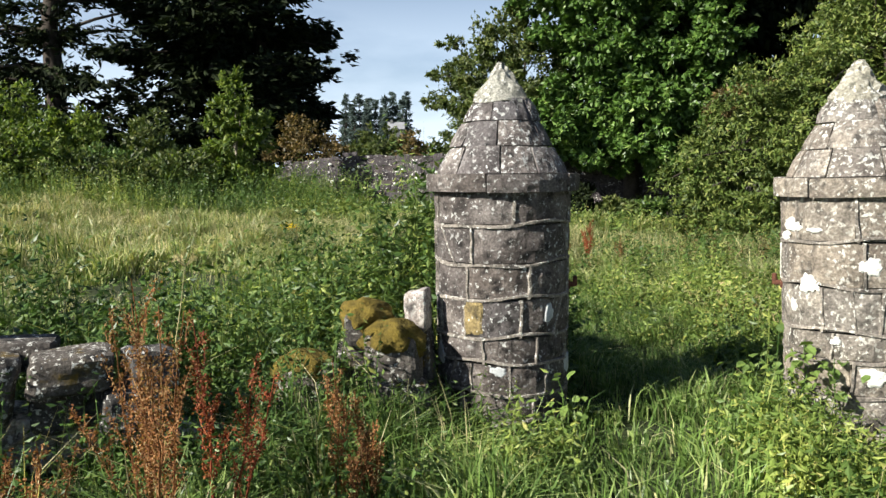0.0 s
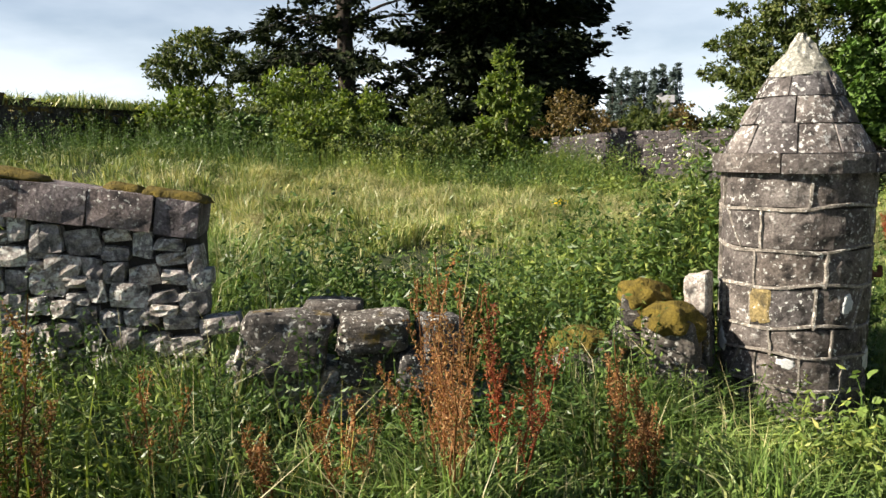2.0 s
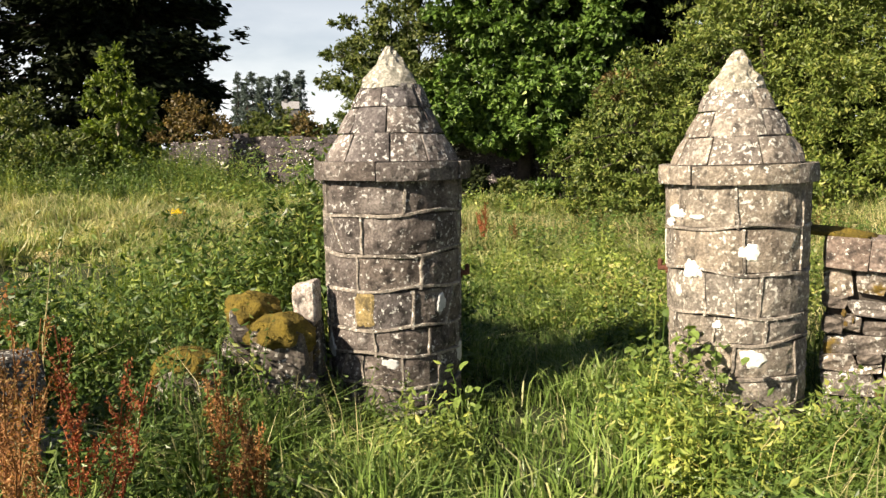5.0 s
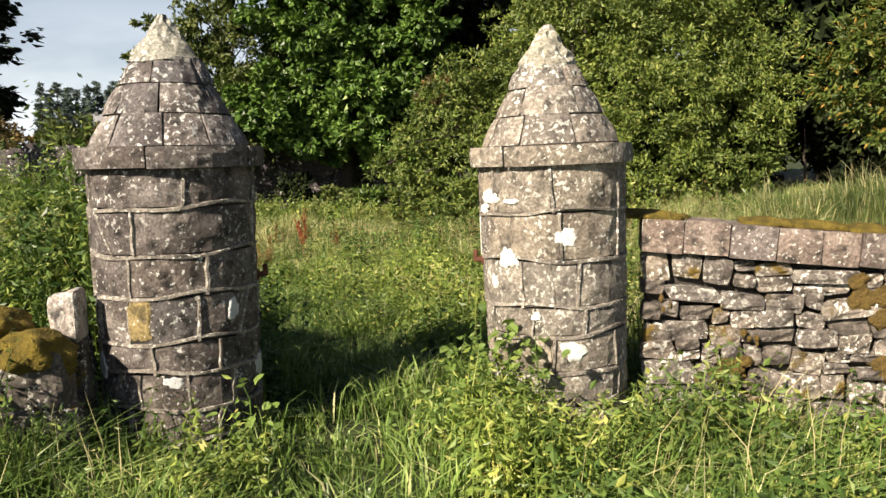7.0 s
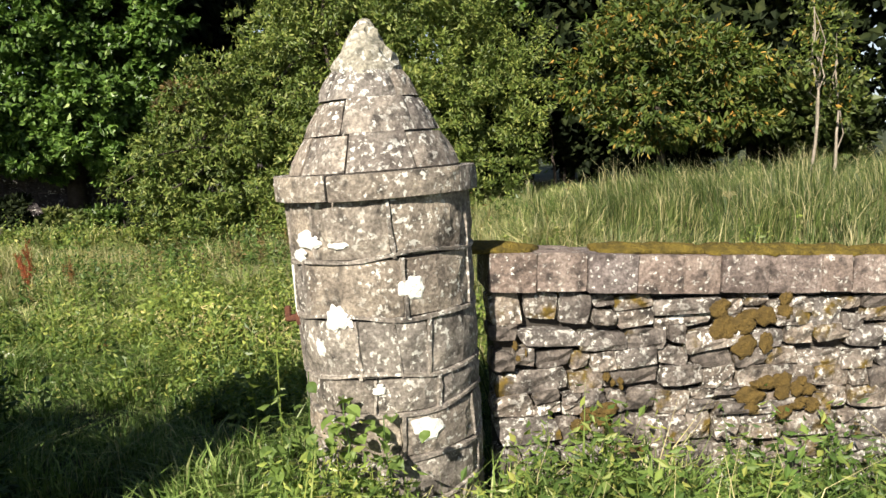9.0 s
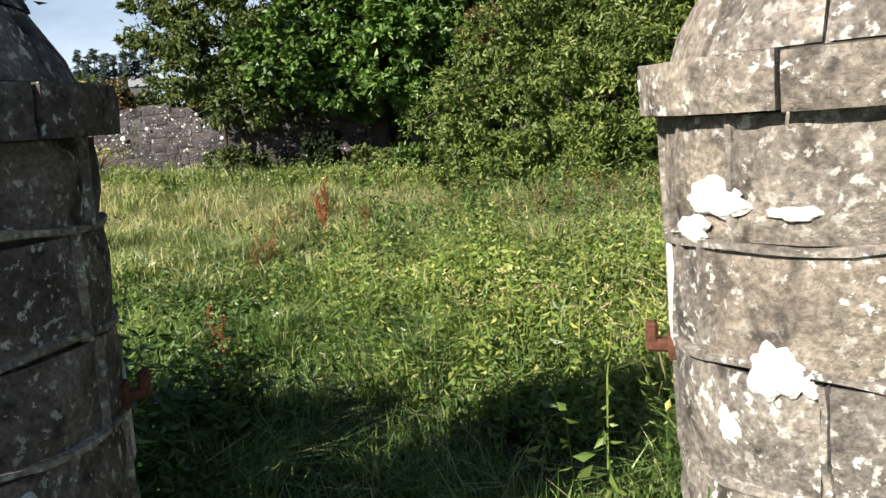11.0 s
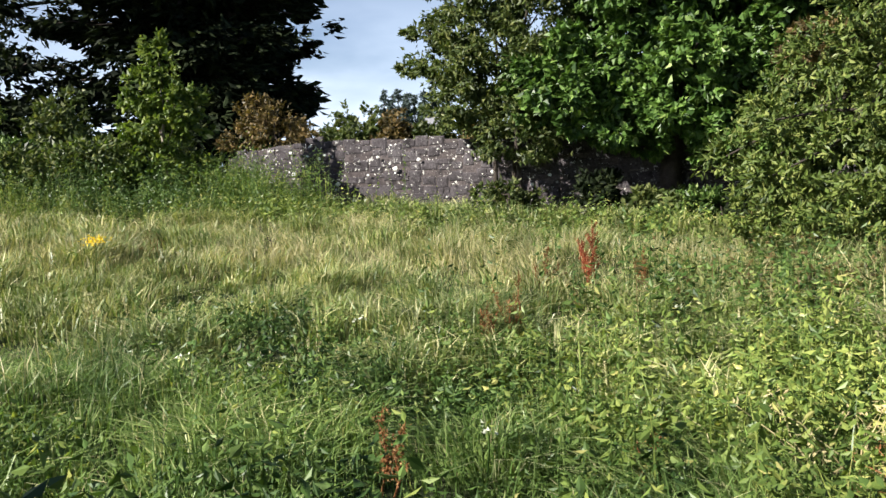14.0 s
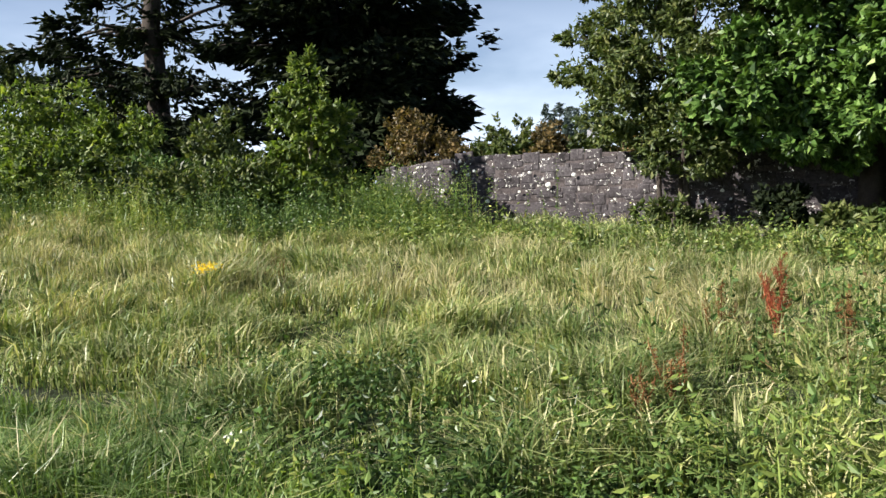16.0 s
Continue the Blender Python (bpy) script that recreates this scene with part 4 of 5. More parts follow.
broad_tree("russet_bush", 1.3, 11.9, [(1.3, 11.9, 2.75, 0.4, 0.4, 0.35), (1.0, 12, 2.45, 0.35, 0.35, 0.3), (1.7, 12, 2.9, 0.35, 0.3, 0.25)], 1500, 0.11, 0.05, M_REDL, "russet twiggy top beside the willow", "bush", 0.04)
broad_tree("rowan_tree", 8.8, 8.5, [(8.8, 8.5, 3.2, 1.1, 1.0, 0.7), (8.0, 8.8, 2.7, 0.9, 0.9, 0.7), (9.7, 8.0, 2.7, 1.0, 0.9, 0.6), (8.5, 8.3, 2.0, 1.0, 0.9, 0.6), (9.6, 7.9, 1.9, 0.8, 0.8, 0.5), (8.5, 8.6, 3.75, 0.5, 0.5, 0.4)], 20000, 0.14, 0.055, M_ROWAN,
           "rowan tree with some orange leaves", trunk_r=0.09, droop=0.3)
# M_DARKL trees carry the wood's shade in their leaf colour
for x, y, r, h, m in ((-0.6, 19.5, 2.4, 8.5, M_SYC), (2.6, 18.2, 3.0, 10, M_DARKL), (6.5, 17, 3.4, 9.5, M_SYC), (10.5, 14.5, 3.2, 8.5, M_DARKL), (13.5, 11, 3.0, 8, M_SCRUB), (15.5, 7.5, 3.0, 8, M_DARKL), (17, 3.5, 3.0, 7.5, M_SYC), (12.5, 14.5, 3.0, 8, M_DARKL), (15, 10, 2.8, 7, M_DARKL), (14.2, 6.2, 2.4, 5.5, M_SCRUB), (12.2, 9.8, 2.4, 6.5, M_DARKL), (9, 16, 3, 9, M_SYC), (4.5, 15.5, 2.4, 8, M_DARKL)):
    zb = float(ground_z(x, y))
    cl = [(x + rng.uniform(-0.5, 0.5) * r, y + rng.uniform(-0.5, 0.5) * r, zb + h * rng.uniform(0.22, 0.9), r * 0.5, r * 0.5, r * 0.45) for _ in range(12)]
    broad_tree("woodland_tree", x, y, cl, 8000, 0.31, 0.2, m, "tall woodland tree, the darkest coloured near-black for shade", trunk_r=0.22, group="trees of the wood", droop=0.35)
for x, y, h in ((11.2, 7.4, 3.2), (9.6, 5.9, 3.0), (10.6, 6.4, 2.4)):
    broad_tree("birch_sapling", x, y, [(x, y, h + 0.6, 0.3, 0.3, 0.5), (x + 0.2, y, h, 0.4, 0.4, 0.4), (x - 0.2, y - 0.1, h - 0.5, 0.3, 0.3, 0.3)], 500, 0.1, 0.05, M_ROWAN, "thin sapling with a pale bare stem", trunk_r=0.03, bark=M_BARK_P)
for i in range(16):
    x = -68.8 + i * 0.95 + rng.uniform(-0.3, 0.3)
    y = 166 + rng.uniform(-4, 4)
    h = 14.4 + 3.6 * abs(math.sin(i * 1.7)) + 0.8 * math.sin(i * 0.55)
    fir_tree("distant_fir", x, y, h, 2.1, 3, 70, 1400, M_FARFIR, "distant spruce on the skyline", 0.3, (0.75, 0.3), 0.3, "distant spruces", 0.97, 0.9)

# ---- far walls ----


def far_wall(name, pts, top, seed, label, mat, thick=0.55, course=0.2):
    """A long rubble wall seen from afar: heart and stones along a bent line."""
    rr = random.Random(seed)
    w = tagged(new(name), label, "wall", kind="structure")
    st, heart = [], []
    for (x0, y0, t0), (x1, y1, t1) in zip(zip(*zip(*pts), top), zip(*zip(*pts[1:]), top[1:])):
        ln = math.hypot(x1 - x0, y1 - y0)
        d = ((x1 - x0) / ln, (y1 - y0) / ln)
        nr = (d[1], -d[0])
        g0, g1 = float(ground_z(x0, y0)) - 0.3, float(ground_z(x1, y1)) - 0.3
        hv = []
        for x, y, z in ((x0, y0, g0), (x0, y0, t0 - 0.03), (x1, y1, g1), (x1, y1, t1 - 0.03)):
            hv += [(x + nr[0] * thick / 2, y + nr[1] * thick / 2, z), (x - nr[0] * thick / 2, y - nr[1] * thick / 2, z)]
        heart.append((np.array(hv), np.array([(0, 4, 6), (0, 6, 2), (1, 3, 7), (1, 7, 5), (2, 6, 7), (2, 7, 3), (0, 2, 3), (0, 3, 1), (4, 5, 7), (4, 7, 6)])))
        n = int((max(t0, t1) - min(g0, g1)) / course)
        for k in range(n):
            u = 0.0
            while u < ln:
                sw = rr.uniform(0.12, 0.45)
                um = u + sw / 2
                tz = t0 + (t1 - t0) * um / ln
                gz = g0 + (g1 - g0) * um / ln
                zc = gz + (tz - gz) * (k + 0.5) / n + 0.06 * math.sin(1.9 * um + 2.3 * k) + rr.uniform(-0.09, 0.07)
                hh = (tz - gz) / n * rr.uniform(0.55, 1.25)
                cxp, cyp = x0 + d[0] * um + nr[0] * (thick / 2 + rr.uniform(-0.025, 0.01)), y0 + d[1] * um + nr[1] * (thick / 2)
                vv = []
                for sx, sz, o in ((-1, -1, 0), (1, -1, 0), (1, 1, 0), (-1, 1, 0), (-0.75, -0.7, 1), (0.75, -0.7, 1), (0.75, 0.7, 1), (-0.75, 0.7, 1)):
                    e = rr.uniform(0.88, 1.05)
                    vv.append((cxp + d[0] * sx * sw / 2 * e + nr[0] * o * 0.018, cyp + d[1] * sx * sw / 2 * e + nr[1] * o * 0.018, zc + sz * hh / 2 * e))
                st.append((np.array(vv), np.array([(4, 5, 6), (4, 6, 7), (0, 1, 5), (0, 5, 4), (1, 2, 6), (1, 6, 5), (2, 3, 7), (2, 7, 6), (3, 0, 4), (3, 4, 7)])))
                u += sw
    v, t = joined(heart)
    tri_mesh("wall_heart", v, t, mat, w)
    v, t = joined(st)
    tagged(tri_mesh("wall_stones", v, t, mat, w), kind="stuff")
    return w


far_wall("far_wall", [(-11.0, 17.3), (-10.5, 17.25), (-9.6, 17.2), (-8.2, 17.1), (-6.2, 16.9), (-2.2, 16.4), (3.0, 15.6), (9, 14.2)], [1.5, 1.72, 1.86, 1.92, 1.88, 1.74, 1.68, 1.65], 4, "grey-mauve rubble wall with white lichen spots", M_FARW)
far_wall("far_left_wall", [(-23.0, -3.0), (-20.6, 4.8), (-19.9, 9.8)], [2.9, 2.95, 2.65], 6, "dark old boundary wall with grass growing on top", M_OLDW)


def face_moss(wall, p0, d, u, z, w, h, depth, seed):
    """A mat of moss hanging on the face of a wall."""
    nrm = (d[1], -d[0])
    bm = bmesh.new()
    bmesh.ops.create_icosphere(bm, subdivisions=3, radius=1)
    for v in bm.verts:
        k = 1 + 0.45 * noise.noise(Vector((v.co.x * 2.2 + seed * 5, v.co.z * 2.2, v.co.y)))
        b = noise.noise(v.co * 7 + Vector((seed, 0, 0))) * 0.012
        v.co = Vector((v.co.x * w / 2 * k, v.co.y * 0.016 + b, v.co.z * h / 2 * k))
    ob = part("moss_mat", bm, M_MOSS_B, wall, "hanging brown-ochre moss mat", True)
    off = depth / 2 - 0.025
    ob.location = (p0[0] + d[0] * u + nrm[0] * off - wall.location.x, p0[1] + d[1] * u + nrm[1] * off - wall.location.y, z)
    ob.rotation_euler = (0, 0, math.atan2(d[1], d[0]))


rm = random.Random(12)
for u, z, w, h, k in ((1.2, 0.66, 0.42, 0.28, 9), (1.35, 0.3, 0.45, 0.2, 7), (0.42, 0.28, 0.3, 0.16, 5), (0.12, 0.62, 0.09, 0.14, 2), (2.6, 0.5, 0.4, 0.25, 6), (0.55, 0.45, 0.12, 0.14, 2), (3.6, 0.4, 0.5, 0.25, 6)):
    for i in range(2 * k):
        face_moss(right_wall, R0, RD, u + rm.uniform(-0.4, 0.4) * w, z + rm.uniform(-0.4, 0.4) * h, w * rm.uniform(0.12, 0.32), h * rm.uniform(0.15, 0.4), 0.34, u + i)

# pale lichen spots on the far wall
FW = bpy.data.objects["far_wall"]
for i in range(30):
    u = rm.uniform(0, 1)
    x, y = -10.4 + 8.0 * u, 17.25 - 0.8 * u - 0.3
    bm = bmesh.new()
    bmesh.ops.create_icosphere(bm, subdivisions=2, radius=1)
    r = rm.uniform(0.02, 0.065)
    for v in bm.verts:
        v.co = Vector((v.co.x * r * (1 + 0.5 * noise.noise(v.co * 2 + Vector((i, 0, 0)))), v.co.y * 0.02, v.co.z * r * rm.uniform(0.7, 1.0)))
    o = part("lichen_spot", bm, M_LICHEN, FW, "white lichen spot")
    o.location = (x, y, rm.uniform(0.5, 1.7))


def far_cottage(x, y, w, z_eave, z_ridge):
    """A small distant cottage: walls, two roof slopes, a chimney and windows."""
    zb = float(ground_z(x, y))
    t = empty("distant_cottage", x, y, zb, "distant grey cottage with a pale slate roof", "house")
    d = w * 0.6
    for nm, pts, faces, m in (("wall", [(-w / 2, -d / 2, 0), (w / 2, -d / 2, 0), (w / 2, d / 2, 0), (-w / 2, d / 2, 0), (-w / 2, -d / 2, z_eave), (w / 2, -d / 2, z_eave), (w / 2, d / 2, z_eave), (-w / 2, d / 2, z_eave), (-w / 2, 0, z_ridge), (w / 2, 0, z_ridge)],
                               [(0, 1, 5, 4), (2, 3, 7, 6), (1, 2, 6, 9, 5), (3, 0, 4, 8, 7)], M_HOUSE),
                              ("roof", [(-w / 2 - 0.2, -d / 2 - 0.2, z_eave - 0.1), (w / 2 + 0.2, -d / 2 - 0.2, z_eave - 0.1), (w / 2 + 0.2, 0, z_ridge + 0.1), (-w / 2 - 0.2, 0, z_ridge + 0.1), (-w / 2 - 0.2, d / 2 + 0.2, z_eave - 0.1), (w / 2 + 0.2, d / 2 + 0.2, z_eave - 0.1)],
                               [(0, 1, 2, 3), (3, 2, 5, 4)], M_SLATE)):
        bm = bmesh.new()
        vs = [bm.verts.new(p) for p in pts]
        for f in faces:
            bm.faces.new([vs[i] for i in f])
        roof = part(nm, bm, m, t)
    bm = bmesh.new()
    bmesh.ops.create_cube(bm, size=1)
    bmesh.ops.scale(bm, vec=(0.5, 0.5, 0.6), verts=bm.verts)
    o = part("chimney", bm, M_HOUSE, roof)
    o.location = (-w / 2 + 0.5, 0, z_ridge + 0.15)
    t.rotation_euler = (0, 0, radians(18))


far_cottage(-45.6, 132.8, 2.6, 7.0, 8.1)

# ---- grass ----
CAMXY = np.array([[-0.1, -4.9], [-0.2, -4.6], [0.0, -4.0], [-0.15, -3.6], [0.0, -2.3], [0.0, -1.6], [0.0, -0.8], [-0.05, 0.0], [-0.2, 0.6], [-0.4, 1.2]])


def clear_of_path(x, y, r):
    d = np.min(np.hypot(x[:, None] - CAMXY[None, :, 0], y[:, None] - CAMXY[None, :, 1]), axis=1)
    return d > r


def inside_masonry(x, y):
    m = (np.hypot(x + 1.0, y - 0.04) < 0.40) | (np.hypot(x - 0.965, y + 0.03) < 0.37)
    # wing walls
    u = (x - 1.38) * RD[0] + (y + 0.11) * RD[1]
    w = (x - 1.38) * -RD[1] + (y + 0.11) * RD[0]
    m |= (u > -0.1) & (u < 5.3) & (w > -0.03) & (w < 0.35)
    u = (x - L0[0]) * LD[0] + (y - L0[1]) * LD[1]
    w = (x - L0[0]) * -LD[1] + (y - L0[1]) * LD[0]
    m |= (u > -0.1) & (u < 3.8) & (np.abs(w) < 0.2)
    return m


def scatter(x0, x1, y0, y1, density, keep=None):
    n = int((x1 - x0) * (y1 - y0) * density)
    x, y = rng.uniform(x0, x1, n), rng.uniform(y0, y1, n)
    ok = ~inside_masonry(x, y)
    if keep is not None:
        ok &= rng.uniform(0, 1, n) < keep(x, y)
    return x[ok], y[ok]


def grass_patch(name, label, mat, x, y, h, w, lean=0.35, tuft=0.6, hvar=0.35):
    """Blades in tufts that lean outwards, of uneven height, with loose ones between."""
    n = len(x)
    m = max(1, n // 48)
    own = rng.integers(0, m, n)
    in_tuft = rng.uniform(0, 1, n) < tuft
    ox, oy = rng.normal(0, 0.085, n), rng.normal(0, 0.085, n)
    x = np.where(in_tuft, x[own] + ox, x)
    y = np.where(in_tuft, y[own] + oy, y)
    tall = rng.uniform(0.55, 1.45, m)[own]
    hump = vnoise(x, y, 2.3, 2) * 0.6 + vnoise(x, y, 4.1, 7) * 0.4
    hh = h * rng.uniform(1 - hvar, 1 + hvar, n) * (0.12 + 1.8 * np.clip(hump * 1.9 - 0.5, 0, 1)) * np.where(in_tuft, tall, 0.85)
    hh = np.minimum(hh, 1.75 * h) * (1 - 0.35 * lane(x, y))
    ln = hh * np.abs(rng.normal(lean, lean * 0.6, n))
    swirl = 6.28 * vnoise(x, y, 0.5, 9)
    a = np.where(in_tuft, np.arctan2(oy, ox) + rng.normal(0, 0.5, n), swirl + rng.normal(0, 0.9, n))
    ok = ~inside_masonry(x, y)
    v, t = blade_arrays(x[ok], y[ok], ground_z(x, y)[ok], hh[ok], (w * rng.uniform(0.6, 1.4, n))[ok], ln[ok], a[ok])
    return tagged(tri_mesh(name, v, t, mat), label, "grass", kind="stuff")


def lane(x, y):
    """Shorter sward along the trodden way through the gate."""
    return np.exp(-((x + 0.05) / 0.55) ** 2) * (y > -4) * (y < 2.5)


# before the gate
x, y = scatter(-6.2, 4.6, -4.6, 0.6, 1550, lambda x, y: 1 - 0.3 * lane(x, y))
k = clear_of_path(x, y, 0.25)
grass_patch("long_grass", "long lush green grass before the gate", M_GRASS, x[k], y[k], 0.235, 0.011, 0.8)
x, y = scatter(-6.2, 4.6, -4.6, 0.6, 55)
k = clear_of_path(x, y, 0.7)
grass_patch("seeding_grass", "pale seeding grass stalks before the gate", M_DRY, x[k], y[k], 0.4, 0.005, 0.5, 0.2)
# the gateway and the near field
dry = lambda x, y: np.clip(vnoise(x, y, 0.55, 1) * 1.3 - 0.6 + 0.45 * sstep(4, 8, y) * (1 - sstep(10.5, 13, y)) * (1 - sstep(-2.5, 0, x)) - 0.4 * sstep(-1, 2, x), 0.16, 0.85)
x, y = scatter(-4.5, 4.0, 0.3, 4.2, 2700, lambda x, y: (1 - 0.45 * dry(x, y)) * (1 - 0.2 * lane(x, y)))
k = clear_of_path(x, y, 0.2)
grass_patch("meadow_grass", "rough green meadow grass inside the gate", M_GRASS, x[k], y[k], 0.17, 0.0075, 1.0, 0.6)
x, y = scatter(-7.5, 5.0, 4.2, 7.0, 1450, lambda x, y: 1 - 0.5 * dry(x, y))
grass_patch("meadow_grass", "rough green meadow grass in the field", M_GRASSY, x, y, 0.19, 0.0115, 0.95, 0.7)
x, y = scatter(-6.5, 5.0, 0.5, 6.5, 620, lambda x, y: dry(x, y) * (0.3 + 0.7 * sstep(2.8, 5.0, y)))
grass_patch("dry_grass", "bleached seeding meadow grass", M_DRY, x, y, 0.23, 0.0055, 0.8, 0.45)
# mid field
x, y = scatter(-13, 8, 6.5, 13, 760, lambda x, y: 1 - 0.6 * dry(x, y))
grass_patch("meadow_grass", "rough green meadow grass in the field", M_GRASSY, x, y, 0.2, 0.013, 0.95)
x, y = scatter(-13, 4, 6.5, 13.5, 600, dry)
grass_patch("dry_grass", "bleached seeding meadow grass", M_DRY, x, y, 0.26, 0.0075, 0.75, 0.45)
# far field and edges
x, y = scatter(-17, 6, 13, 18, 260)
grass_patch("meadow_grass", "green grass at the far side of the field", M_GRASSY, x, y, 0.3, 0.025, 0.7)
x, y = scatter(-20, -6.2, -5, 13, 260)
grass_patch("meadow_grass", "rough grass towards the far left wall", M_GRASSY, x, y, 0.26, 0.019, 0.8)
x, y = scatter(-14, -6.2, -3, 8, 160)
grass_patch("dry_grass", "bleached seeding meadow grass", M_DRY, x, y, 0.3, 0.008, 0.7)
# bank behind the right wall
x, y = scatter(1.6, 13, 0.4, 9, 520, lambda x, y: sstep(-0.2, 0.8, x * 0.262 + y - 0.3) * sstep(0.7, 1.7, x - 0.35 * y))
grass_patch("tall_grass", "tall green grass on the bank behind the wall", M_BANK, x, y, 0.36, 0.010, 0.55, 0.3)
x, y = scatter(1.6, 13, 0.4, 9, 80, lambda x, y: sstep(-0.2, 0.8, x * 0.262 + y - 0.3) * sstep(0.7, 1.7, x - 0.35 * y))
grass_patch("seeding_grass", "pale seeding grass on the bank behind the wall", M_DRY, x, y, 0.46, 0.006, 0.4, 0.2)
# the lane behind and the rough ground on both sides
x, y = scatter(-10, 10, -12, -4.6, 190)
grass_patch("long_grass", "rough green grass of the lane verge", M_GRASS, x, y, 0.3, 0.02, 0.8)
x, y = scatter(4.6, 12, -4.6, 0.2, 220)
grass_patch("long_grass", "rough green grass below the right wall", M_GRASS, x, y, 0.3, 0.02, 0.8)
# on top of the far left wall
n = 6500
u = rng.uniform(0, 1, n)
x, y = -22.9 + 3.1 * u + rng.normal(0.05, 0.3, n), -3 + 12.8 * u
v, t = blade_arrays(x, y, 2.9 - 0.25 * u, rng.uniform(0.06, 0.62, n) ** 1.4 * (0.4 + 0.9 * vnoise(x, y, 2.0, 3)), np.full(n, 0.035), rng.uniform(0.05, 0.5, n), rng.uniform(0, 6.28, n))
tagged(tri_mesh("wall_top_grass", v, t, M_GRASSY), "rough grass growing along the wall top", "grass", kind="stuff")


# ---- leafy weeds ----


def leafy_patch(name, label, mat, x, y, h, leaf, per=12, category="weeds", stem=True, droop=0.35, wide=0.45):
    """Upright stems with leaves in pairs all the way up."""
    n = len(x)
    z = ground_z(x, y)
    hh = h * rng.uniform(0.6, 1.15, n) * (0.5 + 0.95 * vnoise(x, y, 3.4, 5))
    lx, ly = rng.normal(0, 0.13, n) * hh, rng.normal(0, 0.13, n) * hh
    ch = []
    if stem:
        ch.append(blade_arrays(x, y, z, hh, np.full(n, 0.008), np.hypot(lx, ly), np.arctan2(ly, lx)))
    i = np.repeat(np.arange(n), per)
    s = np.tile(np.linspace(0.18, 1.0, per), n) + rng.uniform(-0.04, 0.04, n * per)
    a = np.tile(np.arange(per) * 2.4, n) + np.repeat(rng.uniform(0, 6.28, n), per)
    pos = np.stack([x[i] + lx[i] * s * s, y[i] + ly[i] * s * s, z[i] + hh[i] * s], 1)
    d = np.stack([np.cos(a), np.sin(a), rng.normal(-droop, 0.5, n * per)], 1)
    up = np.stack([rng.normal(0, 0.6, n * per), rng.normal(0, 0.6, n * per), np.ones(n * per)], 1)
    ln = leaf * rng.uniform(0.45, 1.15, n * per) * (1.1 - 0.5 * s)
    ch.append(leaf_arrays(pos, d, up, ln, ln * wide))
    v, t = joined(ch)
    return tagged(tri_mesh(name, v, t, mat), label, category, kind="stuff")


def blob(cx, cy, sx, sy, n, gap=0.75):
    x, y = cx + rng.normal(0, sx, n), cy + rng.normal(0, sy, n)
    ok = ~inside_masonry(x, y) & clear_of_path(x, y, gap)
    return x[ok], y[ok]


leafy_patch("nettle_patch", "tall dark nettles behind the tumbled wall", M_NETTLE, *blob(-1.75, 0.55, 0.32, 0.26, 480, 0.95), 1.05, 0.11, 19)
leafy_patch("weed_patch", "tall yellow-green willowherb behind the tumbled wall", M_WEED, *blob(-1.85, 0.5, 0.34, 0.24, 260, 0.95), 1.18, 0.1, 20, wide=0.36)
leafy_patch("nettle_patch", "low dark nettles in the shade of the grey pillar", M_NETTLE, *blob(-0.8, 1.05, 0.2, 0.3, 200, 0.45), 0.34, 0.1, 12)
leafy_patch("nettle_patch", "dark nettles close behind the grey pillar", M_NETTLE, *blob(-1.2, 0.95, 0.24, 0.28, 420, 0.6), 0.78, 0.12, 18)
leafy_patch("nettle_patch", "dark rank nettles inside the gate", M_NETTLE, *blob(-1.05, 1.4, 0.26, 0.3, 380, 0.55), 0.55, 0.11, 16)
leafy_patch("nettle_patch", "rank nettles running along inside the broken wall", M_NETTLE, *blob(-2.4, 1.1, 0.42, 0.28, 230, 0.9), 0.9, 0.1, 16)
leafy_patch("nettle_patch", "dense nettles behind the broken wall", M_NETTLE, *blob(-3.2, -0.8, 0.5, 0.3, 260), 0.72, 0.1, 18)
leafy_patch("nettle_patch", "nettles and weeds along the wall", M_BRAMBLE, *blob(-2.4, -0.2, 0.5, 0.35, 230), 0.6, 0.09, 16)
leafy_patch("nettle_patch", "dark nettles beside the gate pillar", M_NETTLE, *blob(-1.6, 0.8, 0.18, 0.3, 70, 1.2), 0.75, 0.1, 14)
leafy_patch("weed_patch", "yellow-green leafy weeds in the field", M_WEED, *blob(1.0, 4.4, 0.75, 1.0, 1100), 0.46, 0.095, 16, wide=0.42)
leafy_patch("weed_patch", "yellow-green leafy weeds in the field", M_WEED, *blob(2.6, 4.2, 1.0, 1.6, 950), 0.52, 0.095, 15, wide=0.42)
leafy_patch("weed_patch", "greenish weeds below the willow", M_NETTLE, *blob(1.6, 7.6, 1.6, 1.0, 500), 0.6, 0.11, 12)
leafy_patch("weed_patch", "leafy weeds at the foot of the far wall", M_WEED, *blob(-7.6, 13.2, 1.4, 0.7, 420), 0.5, 0.14, 12)
leafy_patch("weed_patch", "dense green weeds at the foot of the far wall", M_NETTLE, *blob(-11.0, 12.6, 1.5, 0.8, 1000), 0.85, 0.1, 16)
leafy_patch("weed_patch", "mound of leafy weeds against the far wall", M_BRAMBLE, *blob(-9.2, 14.6, 0.9, 0.5, 900), 1.1, 0.1, 18)
leafy_patch("weed_patch", "leafy weeds below the sycamore", M_WEED, *blob(-2.0, 13.6, 2.4, 0.6, 500), 0.5, 0.13, 12)
leafy_patch("weed_patch", "leafy weeds at the foot of the buff pillar", M_BRAMBLE, *blob(0.35, -0.55, 0.22, 0.28, 70), 0.42, 0.1, 12)
leafy_patch("weed_patch", "leafy weeds before the wall", M_NETTLE, *blob(2.2, -1.0, 0.8, 0.25, 150), 0.4, 0.09, 12)
